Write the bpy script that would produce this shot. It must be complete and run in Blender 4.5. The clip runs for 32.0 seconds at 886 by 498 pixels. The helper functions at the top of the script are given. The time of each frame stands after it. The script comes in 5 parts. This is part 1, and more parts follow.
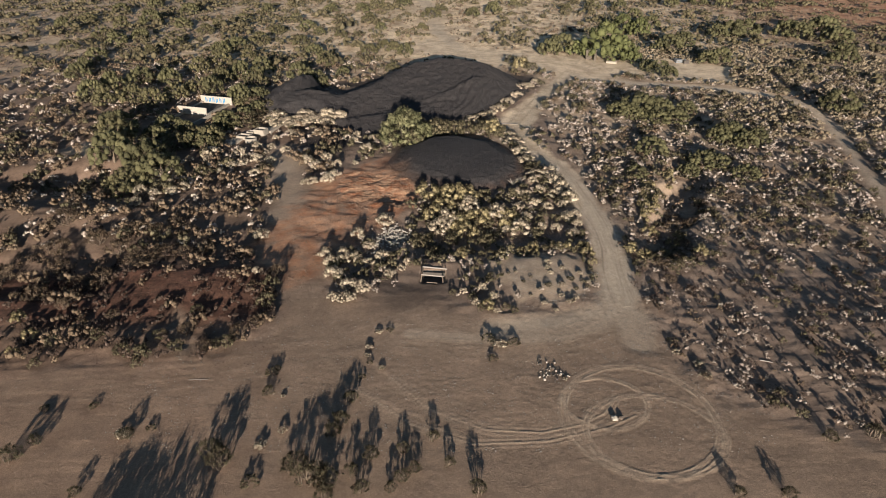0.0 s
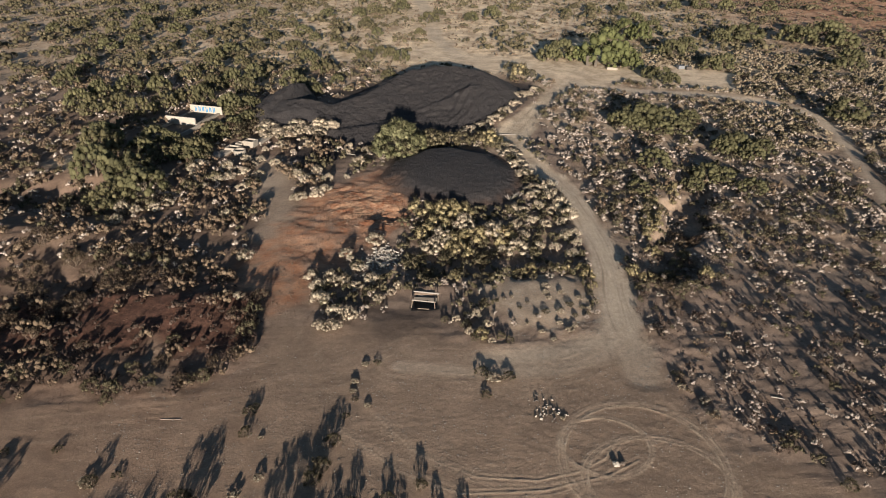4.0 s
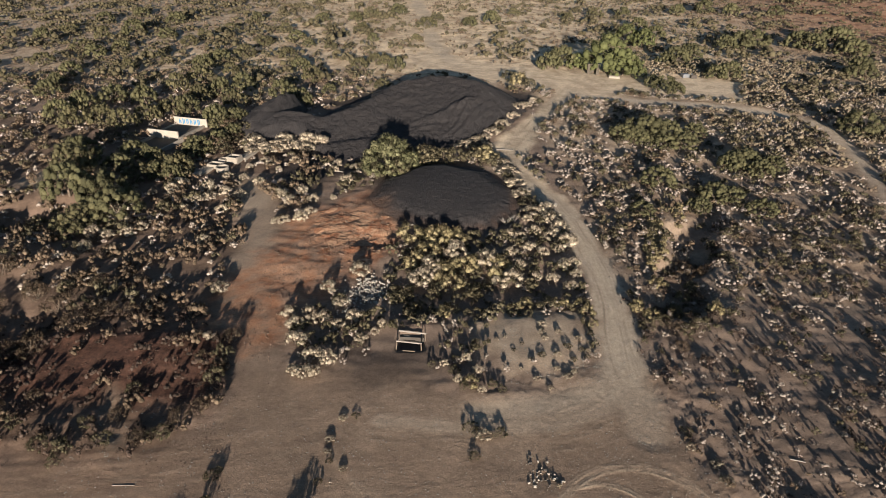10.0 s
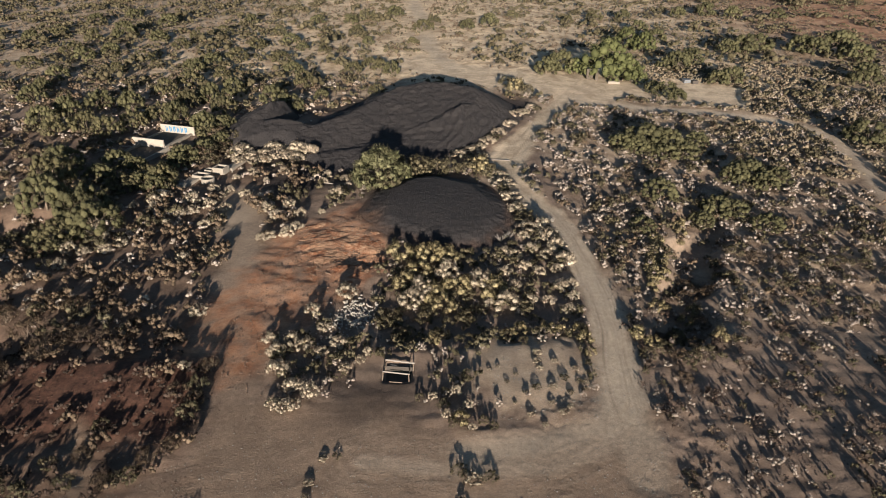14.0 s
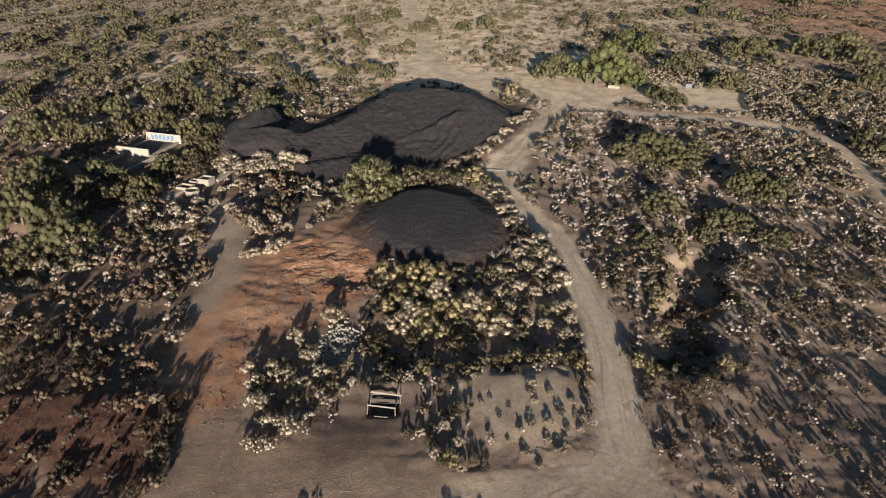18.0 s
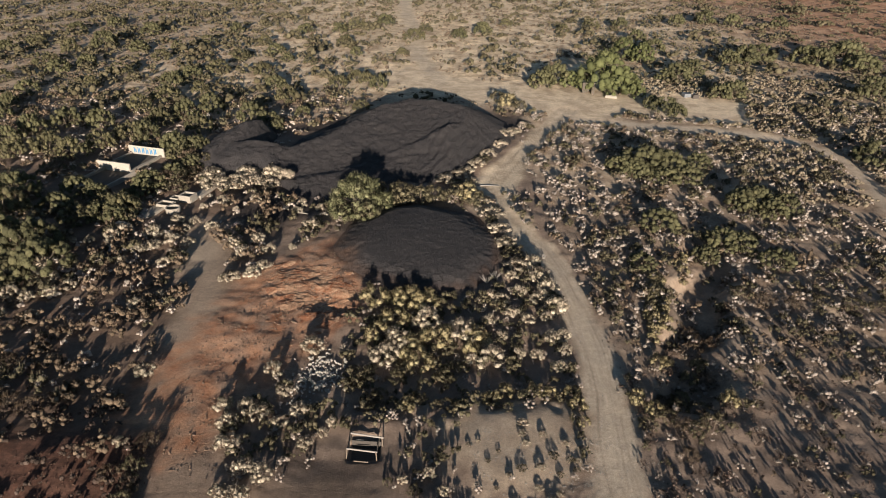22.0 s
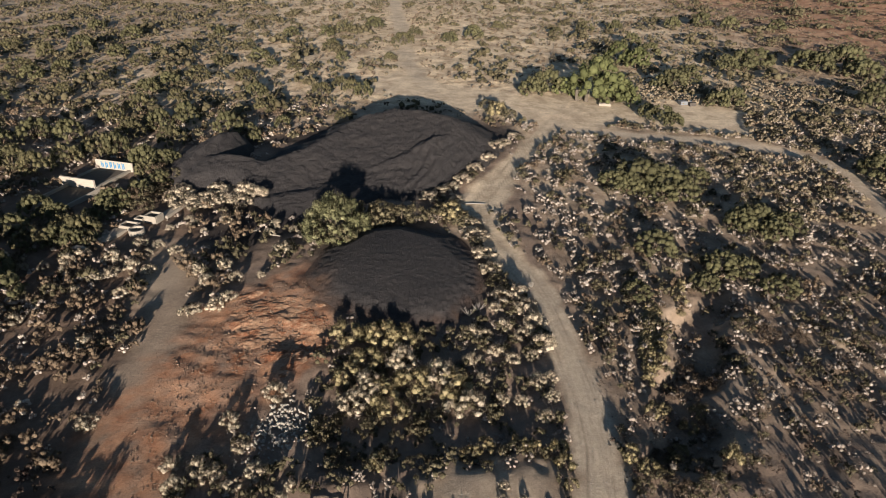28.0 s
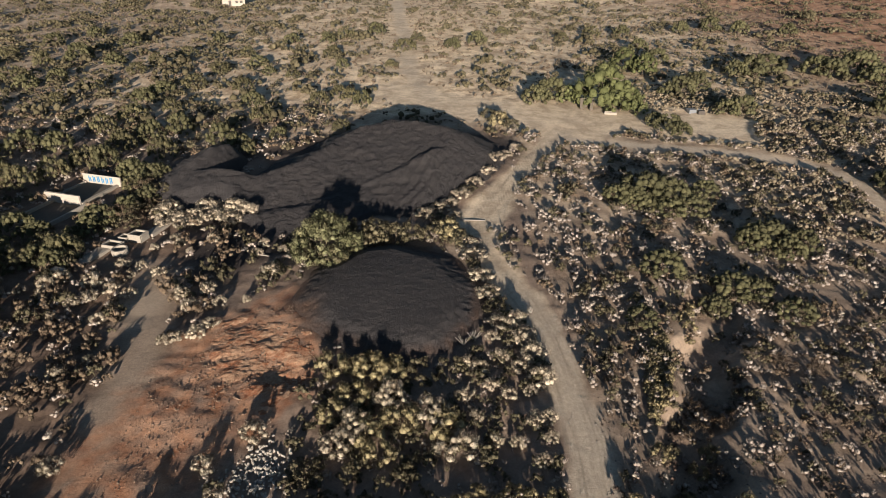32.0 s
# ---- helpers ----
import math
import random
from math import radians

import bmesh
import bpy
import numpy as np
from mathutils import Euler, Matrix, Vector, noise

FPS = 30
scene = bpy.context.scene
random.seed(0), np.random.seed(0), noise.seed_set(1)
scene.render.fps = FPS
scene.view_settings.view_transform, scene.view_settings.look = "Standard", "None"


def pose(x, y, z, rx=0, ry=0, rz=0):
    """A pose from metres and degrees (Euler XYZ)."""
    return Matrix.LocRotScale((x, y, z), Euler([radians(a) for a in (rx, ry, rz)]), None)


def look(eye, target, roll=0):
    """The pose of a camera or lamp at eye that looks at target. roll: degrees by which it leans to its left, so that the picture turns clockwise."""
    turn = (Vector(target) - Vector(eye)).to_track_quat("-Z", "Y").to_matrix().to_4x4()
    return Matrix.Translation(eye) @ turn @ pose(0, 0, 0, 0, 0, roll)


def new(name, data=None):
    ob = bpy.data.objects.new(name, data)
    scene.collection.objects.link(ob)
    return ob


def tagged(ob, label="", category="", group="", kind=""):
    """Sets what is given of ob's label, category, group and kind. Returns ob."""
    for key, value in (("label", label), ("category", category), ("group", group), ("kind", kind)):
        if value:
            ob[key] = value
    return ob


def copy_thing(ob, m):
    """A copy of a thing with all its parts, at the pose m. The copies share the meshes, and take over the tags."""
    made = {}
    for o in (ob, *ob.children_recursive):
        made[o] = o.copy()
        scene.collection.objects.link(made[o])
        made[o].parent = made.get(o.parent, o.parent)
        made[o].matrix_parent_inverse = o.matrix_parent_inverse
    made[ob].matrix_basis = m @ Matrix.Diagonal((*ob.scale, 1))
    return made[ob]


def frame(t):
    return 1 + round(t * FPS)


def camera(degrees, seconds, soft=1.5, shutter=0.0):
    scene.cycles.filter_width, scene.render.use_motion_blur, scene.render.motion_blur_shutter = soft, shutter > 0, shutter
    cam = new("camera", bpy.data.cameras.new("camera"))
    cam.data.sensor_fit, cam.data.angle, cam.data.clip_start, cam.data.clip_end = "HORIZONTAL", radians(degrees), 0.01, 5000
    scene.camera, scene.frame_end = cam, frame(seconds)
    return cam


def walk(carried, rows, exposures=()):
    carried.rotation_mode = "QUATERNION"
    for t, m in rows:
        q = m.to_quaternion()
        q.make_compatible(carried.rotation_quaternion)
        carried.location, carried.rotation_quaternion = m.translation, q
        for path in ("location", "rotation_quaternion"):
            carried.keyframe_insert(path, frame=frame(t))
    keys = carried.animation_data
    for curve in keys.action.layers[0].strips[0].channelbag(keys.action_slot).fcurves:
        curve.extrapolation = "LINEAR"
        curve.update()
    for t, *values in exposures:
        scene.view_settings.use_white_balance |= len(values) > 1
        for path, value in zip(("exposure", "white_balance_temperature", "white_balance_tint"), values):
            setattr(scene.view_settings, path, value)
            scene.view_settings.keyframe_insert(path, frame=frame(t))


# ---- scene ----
cam = camera(67.09, 32.0, soft=0.8)
PATH = [
    (0, (-0.002, -0.068, 35.937), (-0.061, 44.114, 12.529), -0.03),
    (1, (0.231, 1.012, 36.010), (0.158, 45.203, 12.619), -0.03),
    (2, (0.458, 2.084, 36.086), (0.379, 46.269, 12.683), -0.07),
    (3, (0.681, 3.149, 36.164), (0.574, 47.356, 12.802), -0.09),
    (6, (1.331, 6.308, 36.410), (1.171, 50.550, 13.116), -0.08),
    (7, (1.543, 7.351, 36.495), (1.371, 51.593, 13.201), -0.08),
    (8, (1.755, 8.390, 36.580), (1.550, 52.640, 13.301), -0.05),
    (9, (1.965, 9.425, 36.665), (1.745, 53.656, 13.351), -0.05),
    (10, (2.176, 10.458, 36.751), (1.933, 54.692, 13.443), -0.04),
    (11, (2.388, 11.488, 36.836), (2.144, 55.724, 13.530), 0.02),
    (12, (2.601, 12.517, 36.921), (2.382, 56.761, 13.630), 0.11),
    (13, (2.816, 13.545, 37.005), (2.611, 57.776, 13.689), 0.12),
    (14, (3.034, 14.573, 37.087), (2.839, 58.789, 13.743), 0.09),
    (17, (3.711, 17.661, 37.324), (3.492, 61.831, 13.894), 0.02),
    (18, (3.946, 18.694, 37.398), (3.763, 62.868, 13.975), 0.07),
    (19, (4.188, 19.730, 37.469), (4.043, 63.938, 14.110), 0.07),
    (20, (4.436, 20.769, 37.537), (4.340, 65.007, 14.235), 0.14),
    (21, (4.691, 21.812, 37.601), (4.623, 66.082, 14.359), 0.15),
    (22, (4.955, 22.860, 37.661), (4.903, 67.165, 14.486), 0.14),
    (23, (5.227, 23.913, 37.717), (5.159, 68.221, 14.548), 0.05),
    (24, (5.508, 24.972, 37.768), (5.399, 69.250, 14.542), -0.08),
    (25, (5.799, 26.038, 37.814), (5.681, 70.279, 14.518), -0.14),
    (28, (6.737, 29.280, 37.919), (6.974, 73.547, 14.674), 0.21),
    (29, (7.074, 30.378, 37.942), (7.429, 74.732, 14.865), 0.31),
    (30, (7.424, 31.486, 37.958), (7.665, 75.896, 14.988), 0.32),
    (31, (7.788, 32.603, 37.967), (7.808, 77.033, 15.032), 0.20),
    (32, (8.166, 33.732, 37.969), (7.821, 78.101, 14.919), -0.17),
]
walk(cam, [(t, look(eye, target, roll)) for t, eye, target, roll in PATH])

# ---- world, sun, exposure ----
SUN_EL, SUN_AZ = 10.5, 2.0  # degrees: height over the horizon, lean to the east of due south
world = bpy.data.worlds.new("sky")
scene.world = world
world.use_nodes = True
wn, wl = world.node_tree.nodes, world.node_tree.links
sky = wn.new("ShaderNodeTexSky")
sky.sky_type, sky.sun_disc = "NISHITA", False
sky.sun_elevation, sky.sun_rotation = radians(SUN_EL), radians(180 - SUN_AZ)
sky.altitude, sky.air_density, sky.dust_density = 1500, 1.0, 0.35
wl.new(sky.outputs[0], wn["Background"].inputs[0])
wn["Background"].inputs[1].default_value = 0.038
sun_data = bpy.data.lights.new("sun", "SUN")
sun_data.energy, sun_data.angle, sun_data.color = 5.0, radians(0.5), (1.0, 0.845, 0.71)
sun = new("sun", sun_data)
sun.matrix_world = look((40 * math.sin(radians(SUN_AZ)), -40 * math.cos(radians(SUN_AZ)), 40 * math.tan(radians(SUN_EL))), (0, 0, 0))
scene.view_settings.exposure = 1.25

# ---- materials ----


class Nodes:
    """Short forms for building a node material."""

    def __init__(self, name, rough=0.9):
        self.m = bpy.data.materials.new(name)
        self.m.use_nodes = True
        self.n, self.l = self.m.node_tree.nodes, self.m.node_tree.links
        self.bsdf = self.n["Principled BSDF"]
        self.bsdf.inputs["Roughness"].default_value = rough
        self.bsdf.inputs["Specular IOR Level"].default_value = 0.25
        self.co = self.n.new("ShaderNodeTexCoord").outputs["Object"]

    def noise(self, scale, detail=4, rough=0.6):
        t = self.n.new("ShaderNodeTexNoise")
        t.inputs["Scale"].default_value, t.inputs["Detail"].default_value, t.inputs["Roughness"].default_value = scale, detail, rough
        self.l.new(self.co, t.inputs["Vector"])
        return t.outputs["Fac"]

    def cells(self, scale):
        t = self.n.new("ShaderNodeTexVoronoi")
        t.inputs["Scale"].default_value = scale
        self.l.new(self.co, t.inputs["Vector"])
        return t.outputs["Distance"]

    def ramp(self, fac, *stops):
        t = self.n.new("ShaderNodeValToRGB")
        e = t.color_ramp.elements
        while len(e) < len(stops):
            e.new(0.5)
        for k, (p, c) in zip(e, stops):
            k.position, k.color = p, (*c, 1) if not isinstance(c, (int, float)) else (c, c, c, 1)
        self.l.new(fac, t.inputs[0])
        return t.outputs[0]

    def mix(self, fac, a, b, blend="MIX"):
        t = self.n.new("ShaderNodeMix")
        t.data_type, t.blend_type = "RGBA", blend
        for i, v in ((0, fac), (6, a), (7, b)):
            if isinstance(v, (int, float)):
                t.inputs[i].default_value = v
            elif isinstance(v, tuple):
                t.inputs[i].default_value = (*v, 1)
            else:
                self.l.new(v, t.inputs[i])
        return t.outputs[2]

    def math(self, op, a, b):
        t = self.n.new("ShaderNodeMath")
        t.operation = op
        for i, v in ((0, a), (1, b)):
            if isinstance(v, (int, float)):
                t.inputs[i].default_value = v
            else:
                self.l.new(v, t.inputs[i])
        return t.outputs[0]

    def attr(self, name):
        t = self.n.new("ShaderNodeAttribute")
        t.attribute_name = name
        return t.outputs["Fac"]

    def island(self):
        return self.n.new("ShaderNodeNewGeometry").outputs["Random Per Island"]

    def object_random(self):
        return self.n.new("ShaderNodeObjectInfo").outputs["Random"]

    def bump(self, height, strength, distance):
        t = self.n.new("ShaderNodeBump")
        t.inputs["Strength"].default_value, t.inputs["Distance"].default_value = strength, distance
        self.l.new(height, t.inputs["Height"])
        self.l.new(t.outputs[0], self.bsdf.inputs["Normal"])

    def done(self, colour):
        self.l.new(colour, self.bsdf.inputs["Base Color"])
        return self.m


def foliage_material(name, dark, mid, light, rough=0.8, grain=22.0):
    """Leaves: hue by clump and by leaf, with fine leafy relief on the dense inner mass."""
    s = Nodes(name, rough)
    fine = s.noise(grain, 3, 0.7)
    pick = s.math("ADD", s.math("MULTIPLY", s.attr("clump"), 0.5), s.math("MULTIPLY", s.island(), 0.2))
    pick = s.math("ADD", pick, s.math("MULTIPLY", fine, 0.24))
    leaf = s.ramp(pick, (0.1, dark), (0.5, mid), (0.9, light))
    tint = s.ramp(s.object_random(), (0.0, 0.78), (1.0, 1.1))
    s.bump(fine, 0.9, 0.12)
    return s.done(s.mix(1.0, leaf, tint, "MULTIPLY"))


def plain_material(name, a, b, scale=3.0, rough=0.9, bump=0.3, metal=0.0):
    s = Nodes(name, rough)
    big, fine = s.noise(scale), s.noise(scale * 9, 3)
    c = s.mix(big, a, b)
    c = s.mix(0.5, c, s.ramp(fine, (0.3, 0.6), (0.7, 1.2)), "MULTIPLY")
    s.bump(s.math("ADD", big, fine), bump, 0.05)
    s.bsdf.inputs["Metallic"].default_value = metal
    return s.done(c)


def ground_material():
    s = Nodes("desert_soil", 0.95)
    n1, n2, n3, n4, n5 = s.noise(0.035, 5), s.noise(0.3, 6, 0.65), s.noise(2.2, 5, 0.7), s.noise(7.0, 4, 0.75), s.noise(26.0, 2, 0.7)
    soil = s.mix(s.ramp(n2, (0.3, 0.0), (0.7, 1.0)), (0.165, 0.123, 0.095), (0.285, 0.219, 0.17))
    pale = s.mix(s.ramp(n2, (0.38, 0.0), (0.58, 1.0)), (0.42, 0.32, 0.212), (0.78, 0.65, 0.465))
    c = s.mix(s.attr("pale"), soil, pale)
    # dark western soil; in the east it stands for shade among the tufts
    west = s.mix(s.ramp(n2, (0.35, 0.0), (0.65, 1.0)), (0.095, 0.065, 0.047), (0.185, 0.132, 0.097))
    c = s.mix(s.attr("dark_soil_and_shade"), c, west)
    yard = s.mix(s.ramp(n2, (0.3, 0.0), (0.7, 1.0)), (0.19, 0.14, 0.102), (0.285, 0.213, 0.155))
    c = s.mix(s.attr("yard"), c, yard)
    road = s.mix(n2, (0.41, 0.348, 0.268), (0.58, 0.50, 0.392))
    c = s.mix(s.attr("road"), c, road)
    red = s.mix(s.ramp(n2, (0.35, 0.0), (0.65, 1.0)), (0.25, 0.104, 0.052), (0.49, 0.285, 0.172))
    c = s.mix(s.attr("red"), c, red)
    maroon = s.mix(s.ramp(n3, (0.3, 0.0), (0.7, 1.0)), (0.042, 0.022, 0.016), (0.125, 0.06, 0.041))
    c = s.mix(s.attr("maroon"), c, maroon)
    slag = s.mix(n3, (0.018, 0.016, 0.017), (0.05, 0.043, 0.04))
    c = s.mix(s.attr("slag"), c, slag)
    c = s.mix(s.attr("track"), c, (0.47, 0.385, 0.285))
    c = s.mix(s.attr("rut"), c, (0.25, 0.205, 0.155))
    c = s.mix(0.55, c, s.ramp(n3, (0.25, 0.62), (0.75, 1.3)), "MULTIPLY")
    c = s.mix(0.5, c, s.ramp(n4, (0.3, 0.55), (0.7, 1.35)), "MULTIPLY")
    c = s.mix(0.45, c, s.ramp(n5, (0.35, 0.6), (0.68, 1.4)), "MULTIPLY")
    c = s.mix(0.35, c, s.ramp(n1, (0.35, 0.7), (0.65, 1.25)), "MULTIPLY")
    pebble = s.ramp(s.cells(3.6), (0.0, 1.0), (0.12, 0.0))
    c = s.mix(s.math("MULTIPLY", pebble, 0.35), c, (0.42, 0.36, 0.29))
    s.bump(s.math("ADD", s.math("MULTIPLY", n3, 0.22), s.math("ADD", s.math("MULTIPLY", s.math("ADD", n4, s.math("MULTIPLY", n5, 0.4)), 0.3), s.math("MULTIPLY", pebble, 0.12))), 0.85, 0.17)
    return s.done(c)


def slag_material():
    s = Nodes("black_slag", 0.85)
    n1, n2, n3 = s.noise(0.22, 5, 0.6), s.noise(2.6, 6, 0.75), s.noise(11, 3, 0.7)
    c = s.mix(n1, (0.021, 0.0212, 0.024), (0.05, 0.046, 0.045))
    c = s.mix(0.75, c, s.ramp(n2, (0.25, 0.5), (0.75, 1.5)), "MULTIPLY")
    c = s.mix(0.5, c, s.ramp(n3, (0.3, 0.5), (0.7, 1.5)), "MULTIPLY")
    rust = s.ramp(s.attr("rust"), (0.0, 0.0), (1.0, 1.0))
    c = s.mix(s.math("MULTIPLY", rust, 0.7), c, (0.15, 0.085, 0.05))
    speck = s.ramp(s.cells(1.1), (0.0, 1.0), (0.035, 0.0))
    c = s.mix(s.math("MULTIPLY", speck, 0.6), c, (0.3, 0.27, 0.24))
    s.bump(s.math("ADD", n2, s.math("MULTIPLY", n3, 0.4)), 0.95, 0.2)
    return s.done(c)


GROUND = ground_material()
SLAG = slag_material()
PALE_LEAF = foliage_material("pale_brush_leaf", (0.298, 0.256, 0.192), (0.458, 0.401, 0.309), (0.639, 0.566, 0.450))
YELLOW_LEAF = foliage_material("yellow_brush_leaf", (0.157, 0.134, 0.070), (0.282, 0.244, 0.138), (0.438, 0.382, 0.232))
GREEN_LEAF = foliage_material("green_tree_leaf", (0.039, 0.039, 0.019), (0.073, 0.073, 0.036), (0.124, 0.117, 0.060))
BRIGHT_LEAF = foliage_material("bright_tree_leaf", (0.046, 0.053, 0.02), (0.088, 0.099, 0.039), (0.14, 0.148, 0.065))
GREY_LEAF = foliage_material("grey_green_leaf", (0.061, 0.066, 0.032), (0.135, 0.140, 0.073), (0.230, 0.227, 0.135))
BROWN_LEAF = foliage_material("dry_brown_twig", (0.073, 0.054, 0.036), (0.147, 0.110, 0.075), (0.244, 0.190, 0.135))
SAGE_LEAF = foliage_material("sage_tuft_leaf", (0.256, 0.217, 0.187), (0.411, 0.357, 0.310), (0.605, 0.536, 0.473))
OLIVE_LEAF = foliage_material("olive_scrub_leaf", (0.051, 0.045, 0.026), (0.108, 0.097, 0.058), (0.185, 0.164, 0.106))
DULL_LEAF = foliage_material("dull_tree_leaf", (0.036, 0.035, 0.018), (0.08, 0.075, 0.038), (0.135, 0.122, 0.066))
FAR_LEAF = foliage_material("far_scrub_leaf", (0.045, 0.04, 0.023), (0.10, 0.088, 0.05), (0.165, 0.145, 0.09))
BARK = plain_material("grey_bark", (0.10, 0.08, 0.06), (0.2, 0.165, 0.13), 6)
TWIG_BARK = plain_material("dark_bark", (0.045, 0.036, 0.028), (0.09, 0.073, 0.057), 6)
CONCRETE = plain_material("weathered_concrete", (0.2, 0.183, 0.155), (0.32, 0.295, 0.25), 1.6)
# darkened concrete: shade on the tank floors is put into its colour
CONCRETE_DARK = plain_material("shade_dark_concrete", (0.06, 0.052, 0.043), (0.12, 0.105, 0.085), 1.2)
WHITEWASH = plain_material("whitewashed_render", (0.27, 0.25, 0.212), (0.38, 0.35, 0.305), 1.1, 0.85)
BLUE_PAINT = plain_material("blue_spray_paint", (0.02, 0.13, 0.30), (0.05, 0.22, 0.40), 3, 0.6)
BLEACHED_WOOD = plain_material("bleached_timber", (0.19, 0.175, 0.155), (0.29, 0.27, 0.245), 4)
STONE = plain_material("pale_limestone", (0.21, 0.197, 0.17), (0.38, 0.357, 0.315), 2)
RED_STONE = plain_material("red_rock", (0.05, 0.029, 0.021), (0.12, 0.074, 0.052), 2)
DARK_STONE = plain_material("dark_rock", (0.05, 0.042, 0.036), (0.12, 0.10, 0.085), 3)
# charred scrap; the same black stands for shade on the pit's boards
SCRAP_AND_SHADE = plain_material("scrap_and_shade_black", (0.03, 0.028, 0.026), (0.09, 0.08, 0.07), 5, 0.7)
BEIGE_LEAF = foliage_material("beige_brush_leaf", (0.12, 0.1, 0.068), (0.205, 0.172, 0.12), (0.31, 0.262, 0.19))
TWIG_LEAF = foliage_material("dark_twig", (0.037, 0.027, 0.021), (0.088, 0.062, 0.049), (0.163, 0.122, 0.100))
LEDGE_ROCK = plain_material("tan_ledge_rock", (0.14, 0.09, 0.062), (0.27, 0.195, 0.14), 1.5)


def scarp_material():
    s = Nodes("eroded_scarp", 0.95)
    n2, n3, n4 = s.noise(0.45, 5, 0.65), s.noise(2.4, 5, 0.7), s.noise(9.0, 4, 0.7)
    c = s.mix(s.ramp(n2, (0.42, 0.0), (0.58, 1.0)), (0.21, 0.088, 0.046), (0.33, 0.205, 0.13))
    c = s.mix(s.attr("tread"), c, (0.37, 0.27, 0.185))
    c = s.mix(0.7, c, s.ramp(n3, (0.3, 0.6), (0.7, 1.3)), "MULTIPLY")
    c = s.mix(0.5, c, s.ramp(n4, (0.3, 0.5), (0.7, 1.4)), "MULTIPLY")
    s.bump(s.math("ADD", n3, s.math("MULTIPLY", n4, 0.5)), 0.9, 0.12)
    return s.done(c)


SCARP = scarp_material()
BLUE_SHEET = plain_material("faded_blue_sheet", (0.10, 0.115, 0.13), (0.17, 0.185, 0.20), 3, 0.5)

# ---- mesh helpers ----
rng = np.random.default_rng(7)


def mesh_of(name, verts, quads, material):
    me = bpy.data.meshes.new(name)
    verts, quads = np.asarray(verts, np.float32), np.asarray(quads, np.int32)
    k = quads.shape[1]
    me.vertices.add(len(verts))
    me.vertices.foreach_set("co", verts.ravel())
    me.loops.add(quads.size)
    me.loops.foreach_set("vertex_index", quads.ravel())
    me.polygons.add(len(quads))
    me.polygons.foreach_set("loop_start", np.arange(0, quads.size, k, dtype=np.int32))
    me.update(calc_edges=True)
    me.materials.append(material)
    return me


def part(name, bm, material, parent, label=""):
    """Links a bmesh, or a ready mesh, as one mesh object under a thing or a part."""
    if isinstance(bm, bmesh.types.BMesh):
        me = bpy.data.meshes.new(name)
        bm.to_mesh(me)
        bm.free()
        me.materials.append(material)
    else:
        me = bm
    ob = new(name, me)
    ob.parent = parent
    return tagged(ob, label)


def box(bm, cx, cy, cz, sx, sy, sz, rz=0.0, bevel=0.0, rough=0.0, seed=0):
    """A box round a centre, with bevelled, slightly uneven edges."""
    old = set(bm.verts)
    bmesh.ops.create_cube(bm, size=1.0)
    fresh = [v for v in bm.verts if v not in old]
    bmesh.ops.scale(bm, vec=(sx, sy, sz), verts=fresh)
    if bevel:
        bmesh.ops.bevel(bm, geom=list({e for v in fresh for e in v.link_edges}), offset=bevel, segments=2, affect="EDGES", profile=0.6)
        fresh = [v for v in bm.verts if v not in old]
    for v in fresh:
        v.co += noise.noise_vector(v.co * 1.7 + Vector((seed, seed * 2.3, 0))) * rough
    bmesh.ops.transform(bm, matrix=pose(cx, cy, cz, 0, 0, rz), verts=fresh)
    return bm


def beam(bm, a, b, r, sides=7, taper=1.0):
    """A round, slightly crooked pole from a to b."""
    a, b = Vector(a), Vector(b)
    d = (b - a)
    q = d.to_track_quat("Z", "Y").to_matrix()
    rings = []
    for k in range(4):
        f = k / 3
        c = a + d * f + noise.noise_vector(a * 3.1 + Vector((0, 0, f * 2))) * r * 0.5
        rr = r * (1 + (taper - 1) * f)
        rings.append([bm.verts.new(c + q @ Vector((rr * math.cos(6.2832 * i / sides), rr * math.sin(6.2832 * i / sides), 0))) for i in range(sides)])
    for u, w in zip(rings, rings[1:]):
        for i in range(sides):
            bm.faces.new((u[i], u[(i + 1) % sides], w[(i + 1) % sides], w[i]))
    bm.faces.new(rings[0][::-1])
    bm.faces.new(rings[-1])
    return bm


def smooth(e0, e1, v):
    t = np.clip((np.asarray(v, float) - e0) / (e1 - e0), 0, 1)
    return t * t * (3 - 2 * t)


def line_distance(x, y, pts):
    best = np.full(np.shape(x), 1e9)
    for (ax, ay), (bx, by) in zip(pts, pts[1:]):
        dx, dy = bx - ax, by - ay
        t = np.clip(((x - ax) * dx + (y - ay) * dy) / (dx * dx + dy * dy), 0, 1)
        best = np.minimum(best, np.hypot(x - ax - t * dx, y - ay - t * dy))
    return best


def inside_depth(x, y, poly):
    """Distance to the outline of a polygon, positive inside."""
    d = line_distance(x, y, [*poly, poly[0]])
    odd = np.zeros(np.shape(x), bool)
    for (ax, ay), (bx, by) in zip(poly, [*poly[1:], poly[0]]):
        if ay != by:
            odd ^= ((ay > y) != (by > y)) & (x < (bx - ax) * (y - ay) / (by - ay) + ax)
    return np.where(odd, d, -d)


